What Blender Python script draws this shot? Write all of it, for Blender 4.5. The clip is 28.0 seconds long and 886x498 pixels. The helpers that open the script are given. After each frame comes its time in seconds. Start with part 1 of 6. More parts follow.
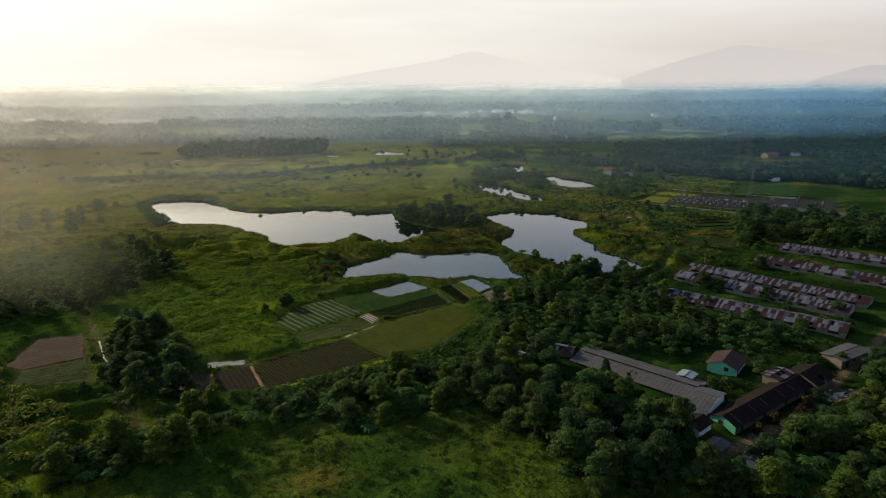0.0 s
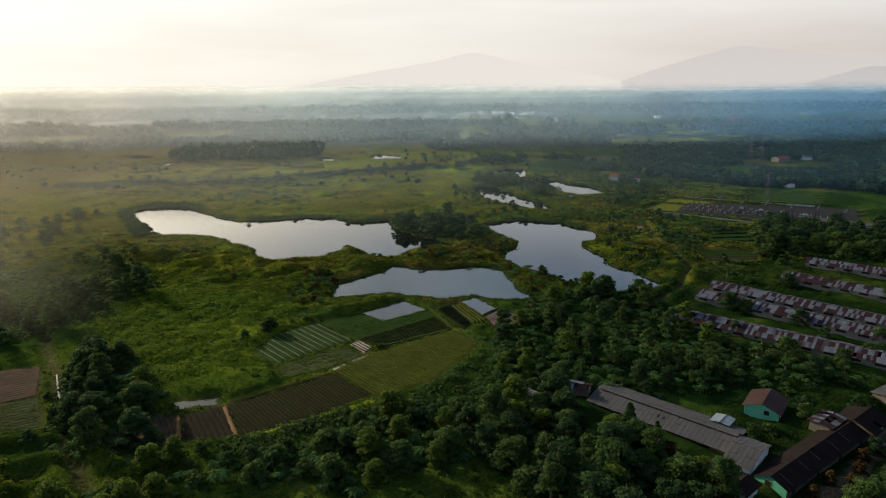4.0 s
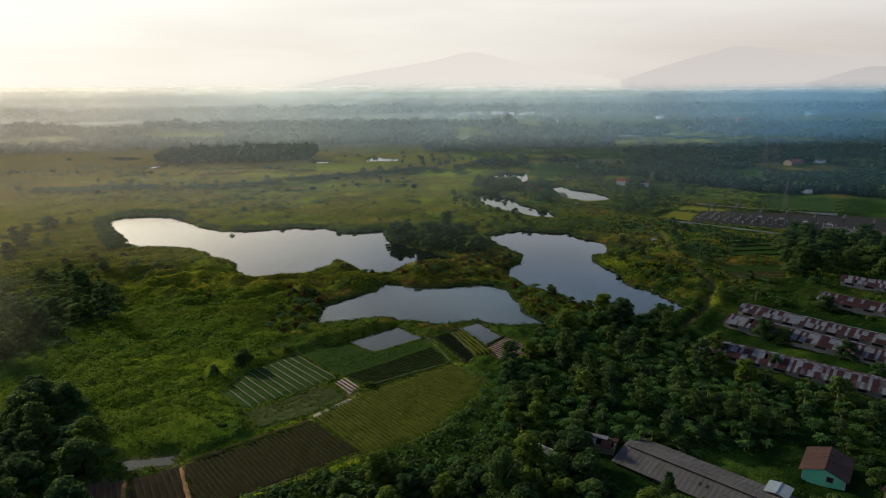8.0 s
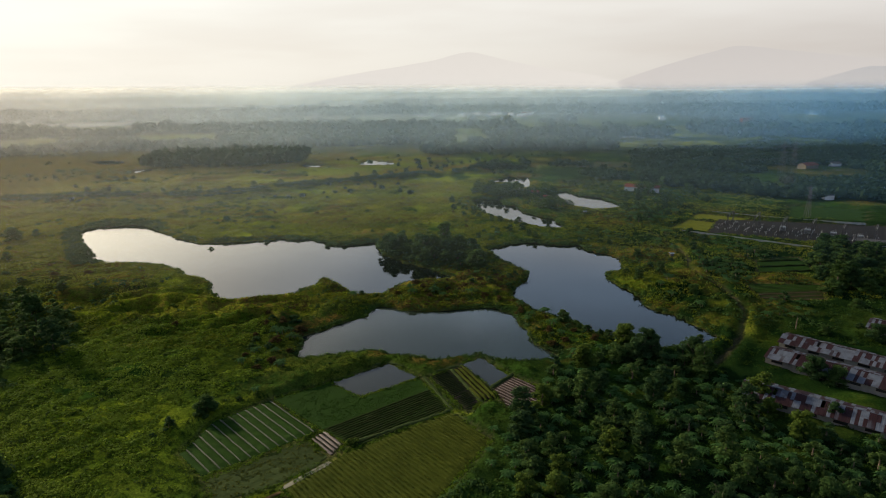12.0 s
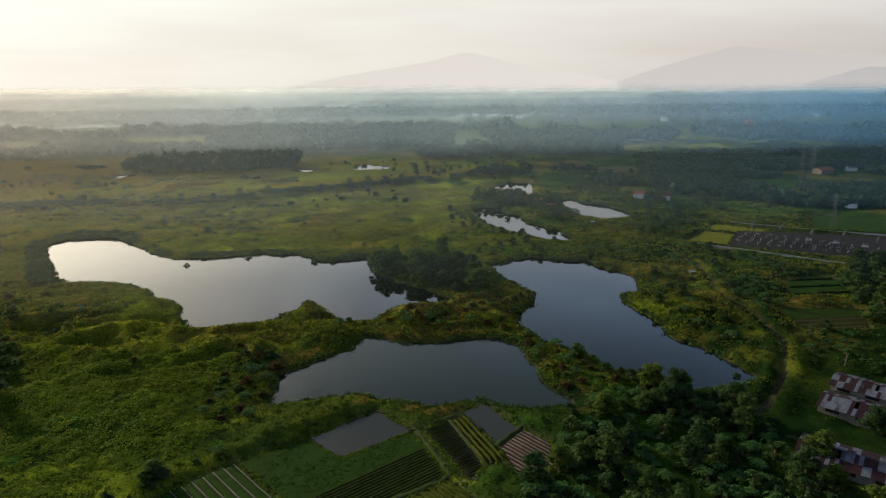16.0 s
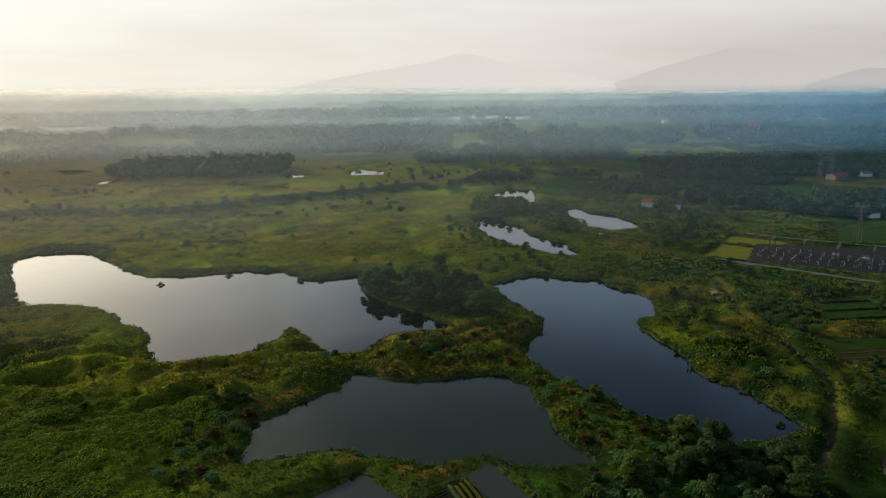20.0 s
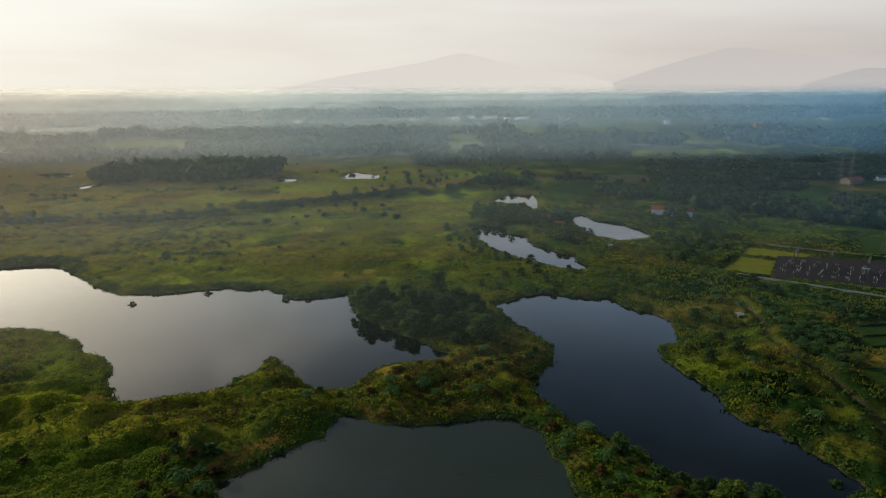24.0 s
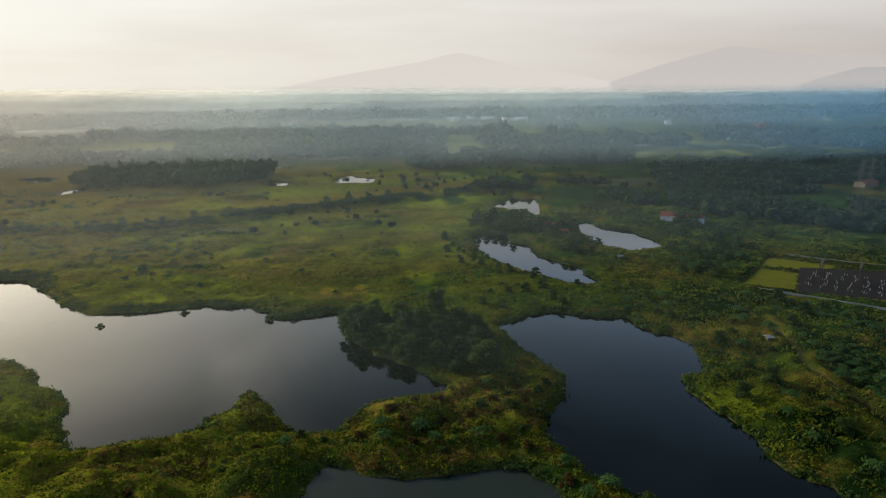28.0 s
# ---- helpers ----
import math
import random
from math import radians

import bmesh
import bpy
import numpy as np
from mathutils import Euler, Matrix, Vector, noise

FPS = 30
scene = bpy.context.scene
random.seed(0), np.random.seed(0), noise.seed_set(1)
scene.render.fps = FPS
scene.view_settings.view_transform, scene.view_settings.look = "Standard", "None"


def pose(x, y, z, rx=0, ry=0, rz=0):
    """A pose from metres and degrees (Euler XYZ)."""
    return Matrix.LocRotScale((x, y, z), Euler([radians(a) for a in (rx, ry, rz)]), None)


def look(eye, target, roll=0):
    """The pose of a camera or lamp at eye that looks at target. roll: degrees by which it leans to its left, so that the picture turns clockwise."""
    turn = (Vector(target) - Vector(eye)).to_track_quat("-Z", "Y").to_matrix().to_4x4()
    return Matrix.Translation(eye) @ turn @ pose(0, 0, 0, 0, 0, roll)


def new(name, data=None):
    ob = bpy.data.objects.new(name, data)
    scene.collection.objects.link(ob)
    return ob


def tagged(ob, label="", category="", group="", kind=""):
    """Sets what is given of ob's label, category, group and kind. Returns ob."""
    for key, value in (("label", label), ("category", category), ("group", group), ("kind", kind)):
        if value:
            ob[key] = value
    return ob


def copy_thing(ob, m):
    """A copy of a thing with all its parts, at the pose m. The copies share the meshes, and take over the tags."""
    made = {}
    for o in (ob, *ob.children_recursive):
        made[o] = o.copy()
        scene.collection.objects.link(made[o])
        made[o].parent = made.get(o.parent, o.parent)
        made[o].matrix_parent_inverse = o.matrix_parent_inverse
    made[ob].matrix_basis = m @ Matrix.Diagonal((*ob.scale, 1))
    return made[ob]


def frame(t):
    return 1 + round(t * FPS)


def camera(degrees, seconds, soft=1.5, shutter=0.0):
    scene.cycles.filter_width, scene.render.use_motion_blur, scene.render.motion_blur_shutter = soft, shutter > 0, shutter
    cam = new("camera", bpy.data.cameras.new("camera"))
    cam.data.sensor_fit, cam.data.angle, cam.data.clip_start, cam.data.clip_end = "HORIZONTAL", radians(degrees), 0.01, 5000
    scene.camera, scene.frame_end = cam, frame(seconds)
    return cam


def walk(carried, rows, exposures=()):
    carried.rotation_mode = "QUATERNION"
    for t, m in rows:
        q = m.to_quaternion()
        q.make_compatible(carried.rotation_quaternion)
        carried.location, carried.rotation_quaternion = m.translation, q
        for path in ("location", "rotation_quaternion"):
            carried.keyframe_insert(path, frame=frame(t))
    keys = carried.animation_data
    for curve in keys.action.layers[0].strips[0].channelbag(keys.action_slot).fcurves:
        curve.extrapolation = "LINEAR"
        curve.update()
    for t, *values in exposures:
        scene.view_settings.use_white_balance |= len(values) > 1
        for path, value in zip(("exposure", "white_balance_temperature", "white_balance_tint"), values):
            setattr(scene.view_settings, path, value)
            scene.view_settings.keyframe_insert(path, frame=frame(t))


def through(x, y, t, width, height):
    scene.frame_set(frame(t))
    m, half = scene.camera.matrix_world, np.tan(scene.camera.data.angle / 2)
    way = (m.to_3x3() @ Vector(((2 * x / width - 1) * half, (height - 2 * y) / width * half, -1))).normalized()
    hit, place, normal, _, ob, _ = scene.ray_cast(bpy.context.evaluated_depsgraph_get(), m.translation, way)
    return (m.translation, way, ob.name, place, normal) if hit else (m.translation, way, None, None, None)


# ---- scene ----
cam = camera(69.5, 28.0, 1.1)
# seconds, x, y, z, pitch, yaw, roll of the drone's flight
FLIGHT = [
    (0, 0.00, 0.00, 90.00, -15.005, 0.000, -0.555),
    (2, 0.07, 12.44, 90.04, -14.937, -0.014, -0.562),
    (4, 0.10, 25.56, 90.10, -14.910, -0.055, -0.539),
    (6, 0.10, 39.84, 90.12, -14.931, -0.134, -0.489),
    (8, 0.13, 55.28, 90.01, -14.945, -0.236, -0.473),
    (10, 0.20, 71.41, 89.73, -14.934, -0.343, -0.501),
    (12, 0.22, 87.41, 89.39, -14.920, -0.446, -0.528),
    (14, 0.38, 103.03, 89.18, -14.898, -0.540, -0.537),
    (16, 0.84, 118.22, 89.24, -14.855, -0.632, -0.533),
    (18, 1.11, 132.55, 89.47, -14.802, -0.751, -0.522),
    (20, 0.90, 145.92, 89.74, -14.765, -0.902, -0.509),
    (22, 0.76, 158.99, 89.92, -14.767, -1.038, -0.488),
    (24, 0.86, 171.87, 89.97, -14.797, -1.148, -0.479),
    (26, 0.99, 184.12, 89.91, -14.810, -1.268, -0.522),
    (28, 1.10, 195.88, 89.80, -14.802, -1.402, -0.603),
]
walk(cam, [(t, pose(x, y, z, 90 + p, 0, w) @ pose(0, 0, 0, 0, 0, r)) for t, x, y, z, p, w, r in FLIGHT], [(0, 0.42), (8, 0.37), (18, 0.29), (28, 0.19)])

# ---------- sky and sun ----------
SUN_AZ, SUN_EL = -50.0, 20.0  # degrees from +y towards -x, and above the horizon
az, el = radians(SUN_AZ), radians(SUN_EL)
SUN_DIR = Vector((math.sin(az) * math.cos(el), math.cos(az) * math.cos(el), math.sin(el)))

world = bpy.data.worlds.new("morning_sky")
scene.world = world
world.use_nodes = True
nt = world.node_tree
nt.nodes.clear()


def wn(kind):
    return nt.nodes.new(kind)


def wmath(op, a, b=None, clamp=False):
    n = wn("ShaderNodeMath")
    n.operation, n.use_clamp = op, clamp
    for i, v in enumerate((a, b)):
        if v is None:
            continue
        if isinstance(v, (int, float)):
            n.inputs[i].default_value = v
        else:
            nt.links.new(v, n.inputs[i])
    return n.outputs[0]


def wramp(fac, stops, interp="EASE"):
    n = wn("ShaderNodeValToRGB")
    r = n.color_ramp
    r.interpolation = interp
    while len(r.elements) < len(stops):
        r.elements.new(0.5)
    for e, (p, c) in zip(r.elements, stops):
        e.position = p
        e.color = (*c, 1) if len(c) == 3 else c
    nt.links.new(fac, n.inputs[0])
    return n.outputs[0]


def wmix(fac, a, b, blend="MIX"):
    n = wn("ShaderNodeMix")
    n.data_type, n.blend_type = "RGBA", blend
    for sock, v in ((n.inputs[0], fac), (n.inputs[6], a), (n.inputs[7], b)):
        if isinstance(v, (int, float)):
            sock.default_value = v
        elif isinstance(v, tuple):
            sock.default_value = (*v, 1)
        else:
            nt.links.new(v, sock)
    return n.outputs[2]


sky = wn("ShaderNodeTexSky")
sky.sky_type, sky.sun_disc, sky.sun_elevation, sky.sun_rotation = "NISHITA", False, el, az
sky.altitude, sky.air_density, sky.dust_density, sky.ozone_density = 100.0, 1.0, 2.0, 1.2
coord = wn("ShaderNodeTexCoord")
sep = wn("ShaderNodeSeparateXYZ")
nt.links.new(coord.outputs["Generated"], sep.inputs[0])
up = sep.outputs[2]
dotn = wn("ShaderNodeVectorMath")
dotn.operation = "DOT_PRODUCT"
nt.links.new(coord.outputs["Generated"], dotn.inputs[0])
dotn.inputs[1].default_value = Vector((SUN_DIR.x, SUN_DIR.y, SUN_DIR.z * 0.72)).normalized()
toward = wmath("MAXIMUM", dotn.outputs["Value"], 0.0)
glow = wmath("MULTIPLY", wmath("POWER", toward, 9.0), wramp(up, [(0.0, (0.008,) * 3), (0.12, (0.016,) * 3), (0.22, (1.0,) * 3), (0.36, (0.9,) * 3), (0.5, (0.4,) * 3)]))
# thin stretched cloud in the haze
stretch = wn("ShaderNodeMapping")
stretch.inputs["Scale"].default_value = (1.3, 1.3, 9.0)
nt.links.new(coord.outputs["Generated"], stretch.inputs[0])
streak = wn("ShaderNodeTexNoise")
streak.inputs["Scale"].default_value = 1.6
streak.inputs["Detail"].default_value = 5.0
nt.links.new(stretch.outputs[0], streak.inputs["Vector"])
cloud = wramp(streak.outputs["Fac"], [(0.40, (0, 0, 0)), (0.68, (1, 1, 1))])
# the veil of morning haze: cream towards the sun, rosy grey away from it, thinning upwards
away = wramp(up, [(0.0, (0.49, 0.458, 0.436)), (0.045, (0.52, 0.488, 0.462)), (0.11, (0.63, 0.60, 0.57)), (0.17, (0.80, 0.81, 0.84)), (0.24, (0.72, 0.83, 1.0)), (0.32, (0.44, 0.66, 1.0)), (0.42, (0.18, 0.30, 0.52)), (0.53, (0.05, 0.085, 0.15)), (0.72, (0.17, 0.26, 0.42))])
cream = wramp(up, [(0.0, (0.84, 0.80, 0.705)), (0.11, (0.86, 0.845, 0.77)), (0.18, (0.86, 0.80, 0.68)), (0.30, (0.50, 0.61, 0.75)), (0.5, (0.11, 0.17, 0.26)), (0.72, (0.17, 0.26, 0.42))])
away = wmix(wmath("POWER", toward, 1.15), away, cream)
veil = wmix(wmath("MULTIPLY", glow, 1.0, True), wmix(1.0, away, (10.0, 10.0, 10.0), "MULTIPLY"), (46.0, 41.0, 31.5))
veil = wmix(wmath("MULTIPLY", cloud, 0.5), veil, wmix(1.0, veil, (0.86, 0.82, 0.80), "MULTIPLY"))
puff = wn("ShaderNodeTexNoise")
puff.inputs["Scale"].default_value, puff.inputs["Detail"].default_value = 4.2, 4.0
nt.links.new(coord.outputs["Generated"], puff.inputs["Vector"])
high = wmath("MULTIPLY", wramp(puff.outputs["Fac"], [(0.48, (0, 0, 0)), (0.70, (1, 1, 1))]), wramp(up, [(0.20, (0, 0, 0)), (0.40, (1, 1, 1))]))
veil = wmix(high, veil, wmix(1.0, veil, (1.55, 1.48, 1.42), "MULTIPLY"))
lift = wmath("MULTIPLY", up, wmath("SUBTRACT", 1.0, wmath("MULTIPLY", wmath("POWER", toward, 2.5), 0.60)))
veil_fac = wramp(lift, [(0.0, (0.97,) * 3), (0.12, (0.95,) * 3), (0.25, (0.92,) * 3), (0.5, (0.85,) * 3), (0.8, (0.70,) * 3)])
mixed = wmix(veil_fac, wmix(1.0, sky.outputs[0], (0.13, 0.22, 0.36), "MULTIPLY"), veil)
back = wn("ShaderNodeBackground")
back.inputs["Strength"].default_value = 0.1
nt.links.new(mixed, back.inputs["Color"])
nt.links.new(back.outputs[0], wn("ShaderNodeOutputWorld").inputs[0])

sun = new("sun", bpy.data.lights.new("sun", "SUN"))
sun.data.energy, sun.data.angle, sun.data.color = 5.0, radians(2.5), (1.0, 0.87, 0.61)
sun.matrix_world = look((0, 0, 300), Vector((0, 0, 300)) - SUN_DIR)

# ---------- materials ----------
class Mat:
    """A small builder of procedural node materials."""

    def __init__(self, name):
        self.m = bpy.data.materials.new(name)
        self.m.use_nodes = True
        self.t = self.m.node_tree
        self.t.nodes.clear()
        self.out = self.n("ShaderNodeOutputMaterial")

    def n(self, kind):
        return self.t.nodes.new(kind)

    def put(self, sock, v):
        if isinstance(v, (int, float)):
            sock.default_value = v
        elif isinstance(v, tuple):
            sock.default_value = (*v, 1) if len(v) == 3 and sock.type == "RGBA" else v
        else:
            self.t.links.new(v, sock)

    def math(self, op, a, b=0.0, clamp=False):
        n = self.n("ShaderNodeMath")
        n.operation, n.use_clamp = op, clamp
        self.put(n.inputs[0], a)
        self.put(n.inputs[1], b)
        return n.outputs[0]

    def noise(self, scale, detail=4.0, rough=0.55, vec=None, stretch=None):
        n = self.n("ShaderNodeTexNoise")
        n.inputs["Scale"].default_value, n.inputs["Detail"].default_value, n.inputs["Roughness"].default_value = scale, detail, rough
        v = vec if vec is not None else self.pos()
        if stretch:
            mp = self.n("ShaderNodeMapping")
            mp.inputs["Scale"].default_value = stretch
            self.put(mp.inputs[0], v)
            v = mp.outputs[0]
        self.put(n.inputs["Vector"], v)
        return n.outputs["Fac"]

    def pos(self):
        return self.n("ShaderNodeNewGeometry").outputs["Position"]

    def local(self):
        return self.n("ShaderNodeTexCoord").outputs["Object"]

    def island(self):
        return self.n("ShaderNodeNewGeometry").outputs["Random Per Island"]

    def chance(self):
        return self.n("ShaderNodeObjectInfo").outputs["Random"]

    def ramp(self, fac, stops, interp="LINEAR"):
        n = self.n("ShaderNodeValToRGB")
        r = n.color_ramp
        r.interpolation = interp
        while len(r.elements) < len(stops):
            r.elements.new(0.5)
        for e, (p, c) in zip(r.elements, stops):
            e.position = p
            e.color = (*c, 1) if isinstance(c, tuple) else (c, c, c, 1)
        self.put(n.inputs[0], fac)
        return n.outputs[0]

    def mix(self, fac, a, b, blend="MIX"):
        n = self.n("ShaderNodeMix")
        n.data_type, n.blend_type = "RGBA", blend
        self.put(n.inputs[0], fac)
        self.put(n.inputs[6], a)
        self.put(n.inputs[7], b)
        return n.outputs[2]

    def bump(self, height, strength=0.5, distance=0.1):
        n = self.n("ShaderNodeBump")
        n.inputs["Strength"].default_value, n.inputs["Distance"].default_value = strength, distance
        self.put(n.inputs["Height"], height)
        return n.outputs[0]

    def surface(self, color, rough=0.8, metal=0.0, normal=None, spec=0.3, ior=None):
        n = self.n("ShaderNodeBsdfPrincipled")
        self.put(n.inputs["Base Color"], color)
        self.put(n.inputs["Roughness"], rough)
        self.put(n.inputs["Metallic"], metal)
        n.inputs["Specular IOR Level"].default_value = spec
        if ior:
            n.inputs["IOR"].default_value = ior
        if normal is not None:
            self.put(n.inputs["Normal"], normal)
        return n.outputs[0]

    def end(self, shader):
        self.put(self.out.inputs[0], shader)
        return self.m


def foliage(name, dark, mid, light, through=0.35, grain=1.3):
    """Leaves: green that varies from leaf to leaf and plant to plant, and lets some light through."""
    k = Mat(name)
    a = k.mix(k.ramp(k.island(), [(0.1, 0.0), (0.9, 1.0)]), tuple(v * 0.75 for v in dark), tuple(v * 1.15 for v in mid))
    a = k.mix(k.math("MULTIPLY", k.ramp(k.noise(grain, 3), [(0.42, 0.0), (0.66, 1.0)]), 0.75), a, light)
    a = k.mix(k.math("MULTIPLY", k.chance(), 0.5), a, (mid[0] * 0.62, mid[1] * 0.72, mid[2] * 0.75))
    s = k.surface(a, 0.75, spec=0.02)
    tr = k.n("ShaderNodeBsdfTranslucent")
    k.put(tr.inputs[0], k.mix(0.5, a, light))
    mx = k.n("ShaderNodeMixShader")
    mx.inputs[0].default_value = through
    k.put(mx.inputs[1], s)
    k.put(mx.inputs[2], tr.outputs[0])
    return k.end(mx.outputs[0])


LEAF = foliage("leaf_green", (0.018, 0.042, 0.012), (0.040, 0.078, 0.021), (0.084, 0.124, 0.034), 0.5)
LEAF_DARK = foliage("leaf_dark_green", (0.014, 0.034, 0.014), (0.029, 0.061, 0.022), (0.056, 0.094, 0.031), 0.5)
LEAF_YELLOW = foliage("leaf_yellow_green", (0.031, 0.057, 0.010), (0.063, 0.099, 0.016), (0.108, 0.143, 0.026), 0.5)
LEAF_RUST = foliage("leaf_rusty", (0.040, 0.022, 0.010), (0.072, 0.040, 0.016), (0.080, 0.068, 0.021), 0.45)
BANANA = foliage("banana_leaf", (0.020, 0.060, 0.014), (0.044, 0.100, 0.026), (0.090, 0.155, 0.052), 0.45)
GRASS = foliage("wild_grass_blades", (0.013, 0.033, 0.004), (0.026, 0.053, 0.007), (0.045, 0.068, 0.012), 0.5, 0.08)
GRASS_MEADOW = foliage("meadow_grass_blades", (0.065, 0.090, 0.010), (0.120, 0.145, 0.014), (0.185, 0.187, 0.026), 0.5, 0.05)
FARLEAF = foliage("far_wood_leaves", (0.010, 0.024, 0.014), (0.018, 0.038, 0.020), (0.032, 0.054, 0.024), 0.3, 0.15)


def bark_material():
    k = Mat("bark")
    n = k.noise(3.0, 6, 0.6, k.local(), (1, 1, 0.25))
    return k.end(k.surface(k.ramp(n, [(0.3, (0.05, 0.035, 0.022)), (0.7, (0.16, 0.12, 0.085))]), 0.9, normal=k.bump(n, 0.6, 0.05)))


BARK = bark_material()


def ground_material():
    """Grassland by what grows on it: lush meadow, dry stand, bare soil, with tussocks at several scales."""
    k = Mat("grassland")
    at = k.n("ShaderNodeAttribute")
    at.attribute_name = "cover"
    sp = k.n("ShaderNodeSeparateColor")
    k.put(sp.inputs[0], at.outputs["Color"])
    dry, lush, soil = sp.outputs[0], sp.outputs[1], sp.outputs[2]
    big, mid, fine = k.noise(0.035, 5, 0.6), k.noise(0.22, 6, 0.65), k.noise(1.6, 6, 0.7)
    base = k.ramp(mid, [(0.30, (0.011, 0.031, 0.005)), (0.52, (0.021, 0.048, 0.007)), (0.75, (0.035, 0.067, 0.011))])
    base = k.mix(k.ramp(big, [(0.40, 0.0), (0.62, 0.75)]), base, (0.021, 0.037, 0.007))
    green = k.ramp(mid, [(0.28, (0.072, 0.105, 0.006)), (0.5, (0.130, 0.158, 0.008)), (0.75, (0.201, 0.203, 0.015))])
    base = k.mix(lush, base, green)
    brown = k.ramp(mid, [(0.3, (0.070, 0.044, 0.010)), (0.7, (0.140, 0.088, 0.020))])
    base = k.mix(k.math("MULTIPLY", dry, k.ramp(k.noise(0.45, 5, 0.6), [(0.36, 0.0), (0.56, 1.0)])), base, brown)
    # the cover's alpha turns the ground a darker green
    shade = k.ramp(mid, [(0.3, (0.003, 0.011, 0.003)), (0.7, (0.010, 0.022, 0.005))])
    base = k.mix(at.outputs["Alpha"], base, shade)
    earth = k.ramp(fine, [(0.3, (0.056, 0.039, 0.024)), (0.7, (0.115, 0.083, 0.052))])
    base = k.mix(soil, base, earth)
    base = k.mix(1.0, base, k.ramp(fine, [(0.30, 0.50), (0.50, 1.0), (0.70, 1.60)]), "MULTIPLY")
    base = k.mix(k.ramp(fine, [(0.30, 0.35), (0.48, 0.0)]), base, (0.015, 0.030, 0.006))
    hgt = k.math("ADD", k.math("MULTIPLY", mid, 1.0), k.math("MULTIPLY", fine, 0.5))
    return k.end(k.surface(base, 0.95, spec=0.0, normal=k.bump(hgt, 0.8, 0.8)))


GRASSLAND = ground_material()


def water_material(name, body, rough=0.03, ripple=0.02):
    k = Mat(name)
    w = k.noise(0.35, 4, 0.6, stretch=(1, 2.2, 1))
    c = k.mix(k.noise(0.02, 3), body, tuple(v * 1.5 for v in body))
    return k.end(k.surface(c, rough, spec=0.5, ior=1.33, normal=k.bump(w, ripple, 0.3)))


LAKE_WATER = water_material("lake_water", (0.0025, 0.0042, 0.0036))
POND_WATER = water_material("murky_pond_water", (0.011, 0.016, 0.011))
PADDY_WATER = water_material("paddy_water", (0.020, 0.022, 0.018), 0.05, 0.03)


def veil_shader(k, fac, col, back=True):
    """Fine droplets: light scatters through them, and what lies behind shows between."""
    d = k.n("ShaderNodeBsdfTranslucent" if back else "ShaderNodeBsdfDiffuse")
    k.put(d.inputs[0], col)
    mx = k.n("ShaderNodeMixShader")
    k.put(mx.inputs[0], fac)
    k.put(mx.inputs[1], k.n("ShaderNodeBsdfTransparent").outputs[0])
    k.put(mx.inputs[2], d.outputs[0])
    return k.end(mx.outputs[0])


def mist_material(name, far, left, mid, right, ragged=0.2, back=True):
    """Veil of mist and haze: sunward cream glow and far blue painted across it, in drifting wisps."""
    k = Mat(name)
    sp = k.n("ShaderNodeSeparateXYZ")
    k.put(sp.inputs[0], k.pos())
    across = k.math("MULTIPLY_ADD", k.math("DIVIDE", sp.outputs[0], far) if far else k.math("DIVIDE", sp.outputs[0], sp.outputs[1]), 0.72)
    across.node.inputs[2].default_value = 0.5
    # warm glow towards the sun and cool side away are painted by this ramp
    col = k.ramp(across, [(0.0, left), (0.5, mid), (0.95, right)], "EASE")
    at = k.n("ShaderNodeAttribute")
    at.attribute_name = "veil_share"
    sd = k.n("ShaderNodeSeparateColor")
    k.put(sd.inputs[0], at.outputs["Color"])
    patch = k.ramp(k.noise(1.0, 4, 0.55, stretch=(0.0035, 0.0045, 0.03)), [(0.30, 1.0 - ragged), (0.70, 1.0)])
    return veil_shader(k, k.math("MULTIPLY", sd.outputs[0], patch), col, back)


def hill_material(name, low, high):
    """A far hill that glows in flat colours, with the bright air before it painted in."""
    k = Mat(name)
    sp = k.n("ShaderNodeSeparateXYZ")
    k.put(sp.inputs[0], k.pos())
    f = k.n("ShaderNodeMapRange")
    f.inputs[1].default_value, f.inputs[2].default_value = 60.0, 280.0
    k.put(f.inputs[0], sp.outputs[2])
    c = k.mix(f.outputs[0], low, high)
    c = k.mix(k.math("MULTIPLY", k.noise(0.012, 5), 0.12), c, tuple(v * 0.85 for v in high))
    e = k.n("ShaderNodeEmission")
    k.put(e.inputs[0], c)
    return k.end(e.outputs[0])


def plain(name, a, b, scale=2.0, rough=0.8, metal=0.0, bump=0.3, spec=0.12, local=False, stretch=None):
    """Two tones of one surface, mottled, with fine relief; each piece a little lighter or darker."""
    k = Mat(name)
    v = k.local() if local else k.pos()
    n1, n2 = k.noise(scale, 6, 0.6, v, stretch), k.noise(scale * 0.13, 3, 0.5, v)
    c = k.mix(n1, a, b)
    c = k.mix(k.ramp(n2, [(0.35, 0.45), (0.6, 0.0)]), c, tuple(q * 0.6 for q in a))
    c = k.mix(k.math("MULTIPLY", k.chance(), 0.30), c, tuple(q * 0.55 for q in b))
    return k.end(k.surface(c, rough, metal, k.bump(n1, bump, 0.03), spec))

# ---------- ground: one sheet from the meadow below to the horizon ----------
def lattice(ix, iy, seed):
    h = (ix.astype(np.int64) * 374761393 + iy.astype(np.int64) * 668265263 + seed * 974634777) & 0x7FFFFFFF
    h = ((h ^ (h >> 13)) * 1274126177) & 0x7FFFFFFF
    return ((h ^ (h >> 16)) & 0xFFFF) / 65535.0


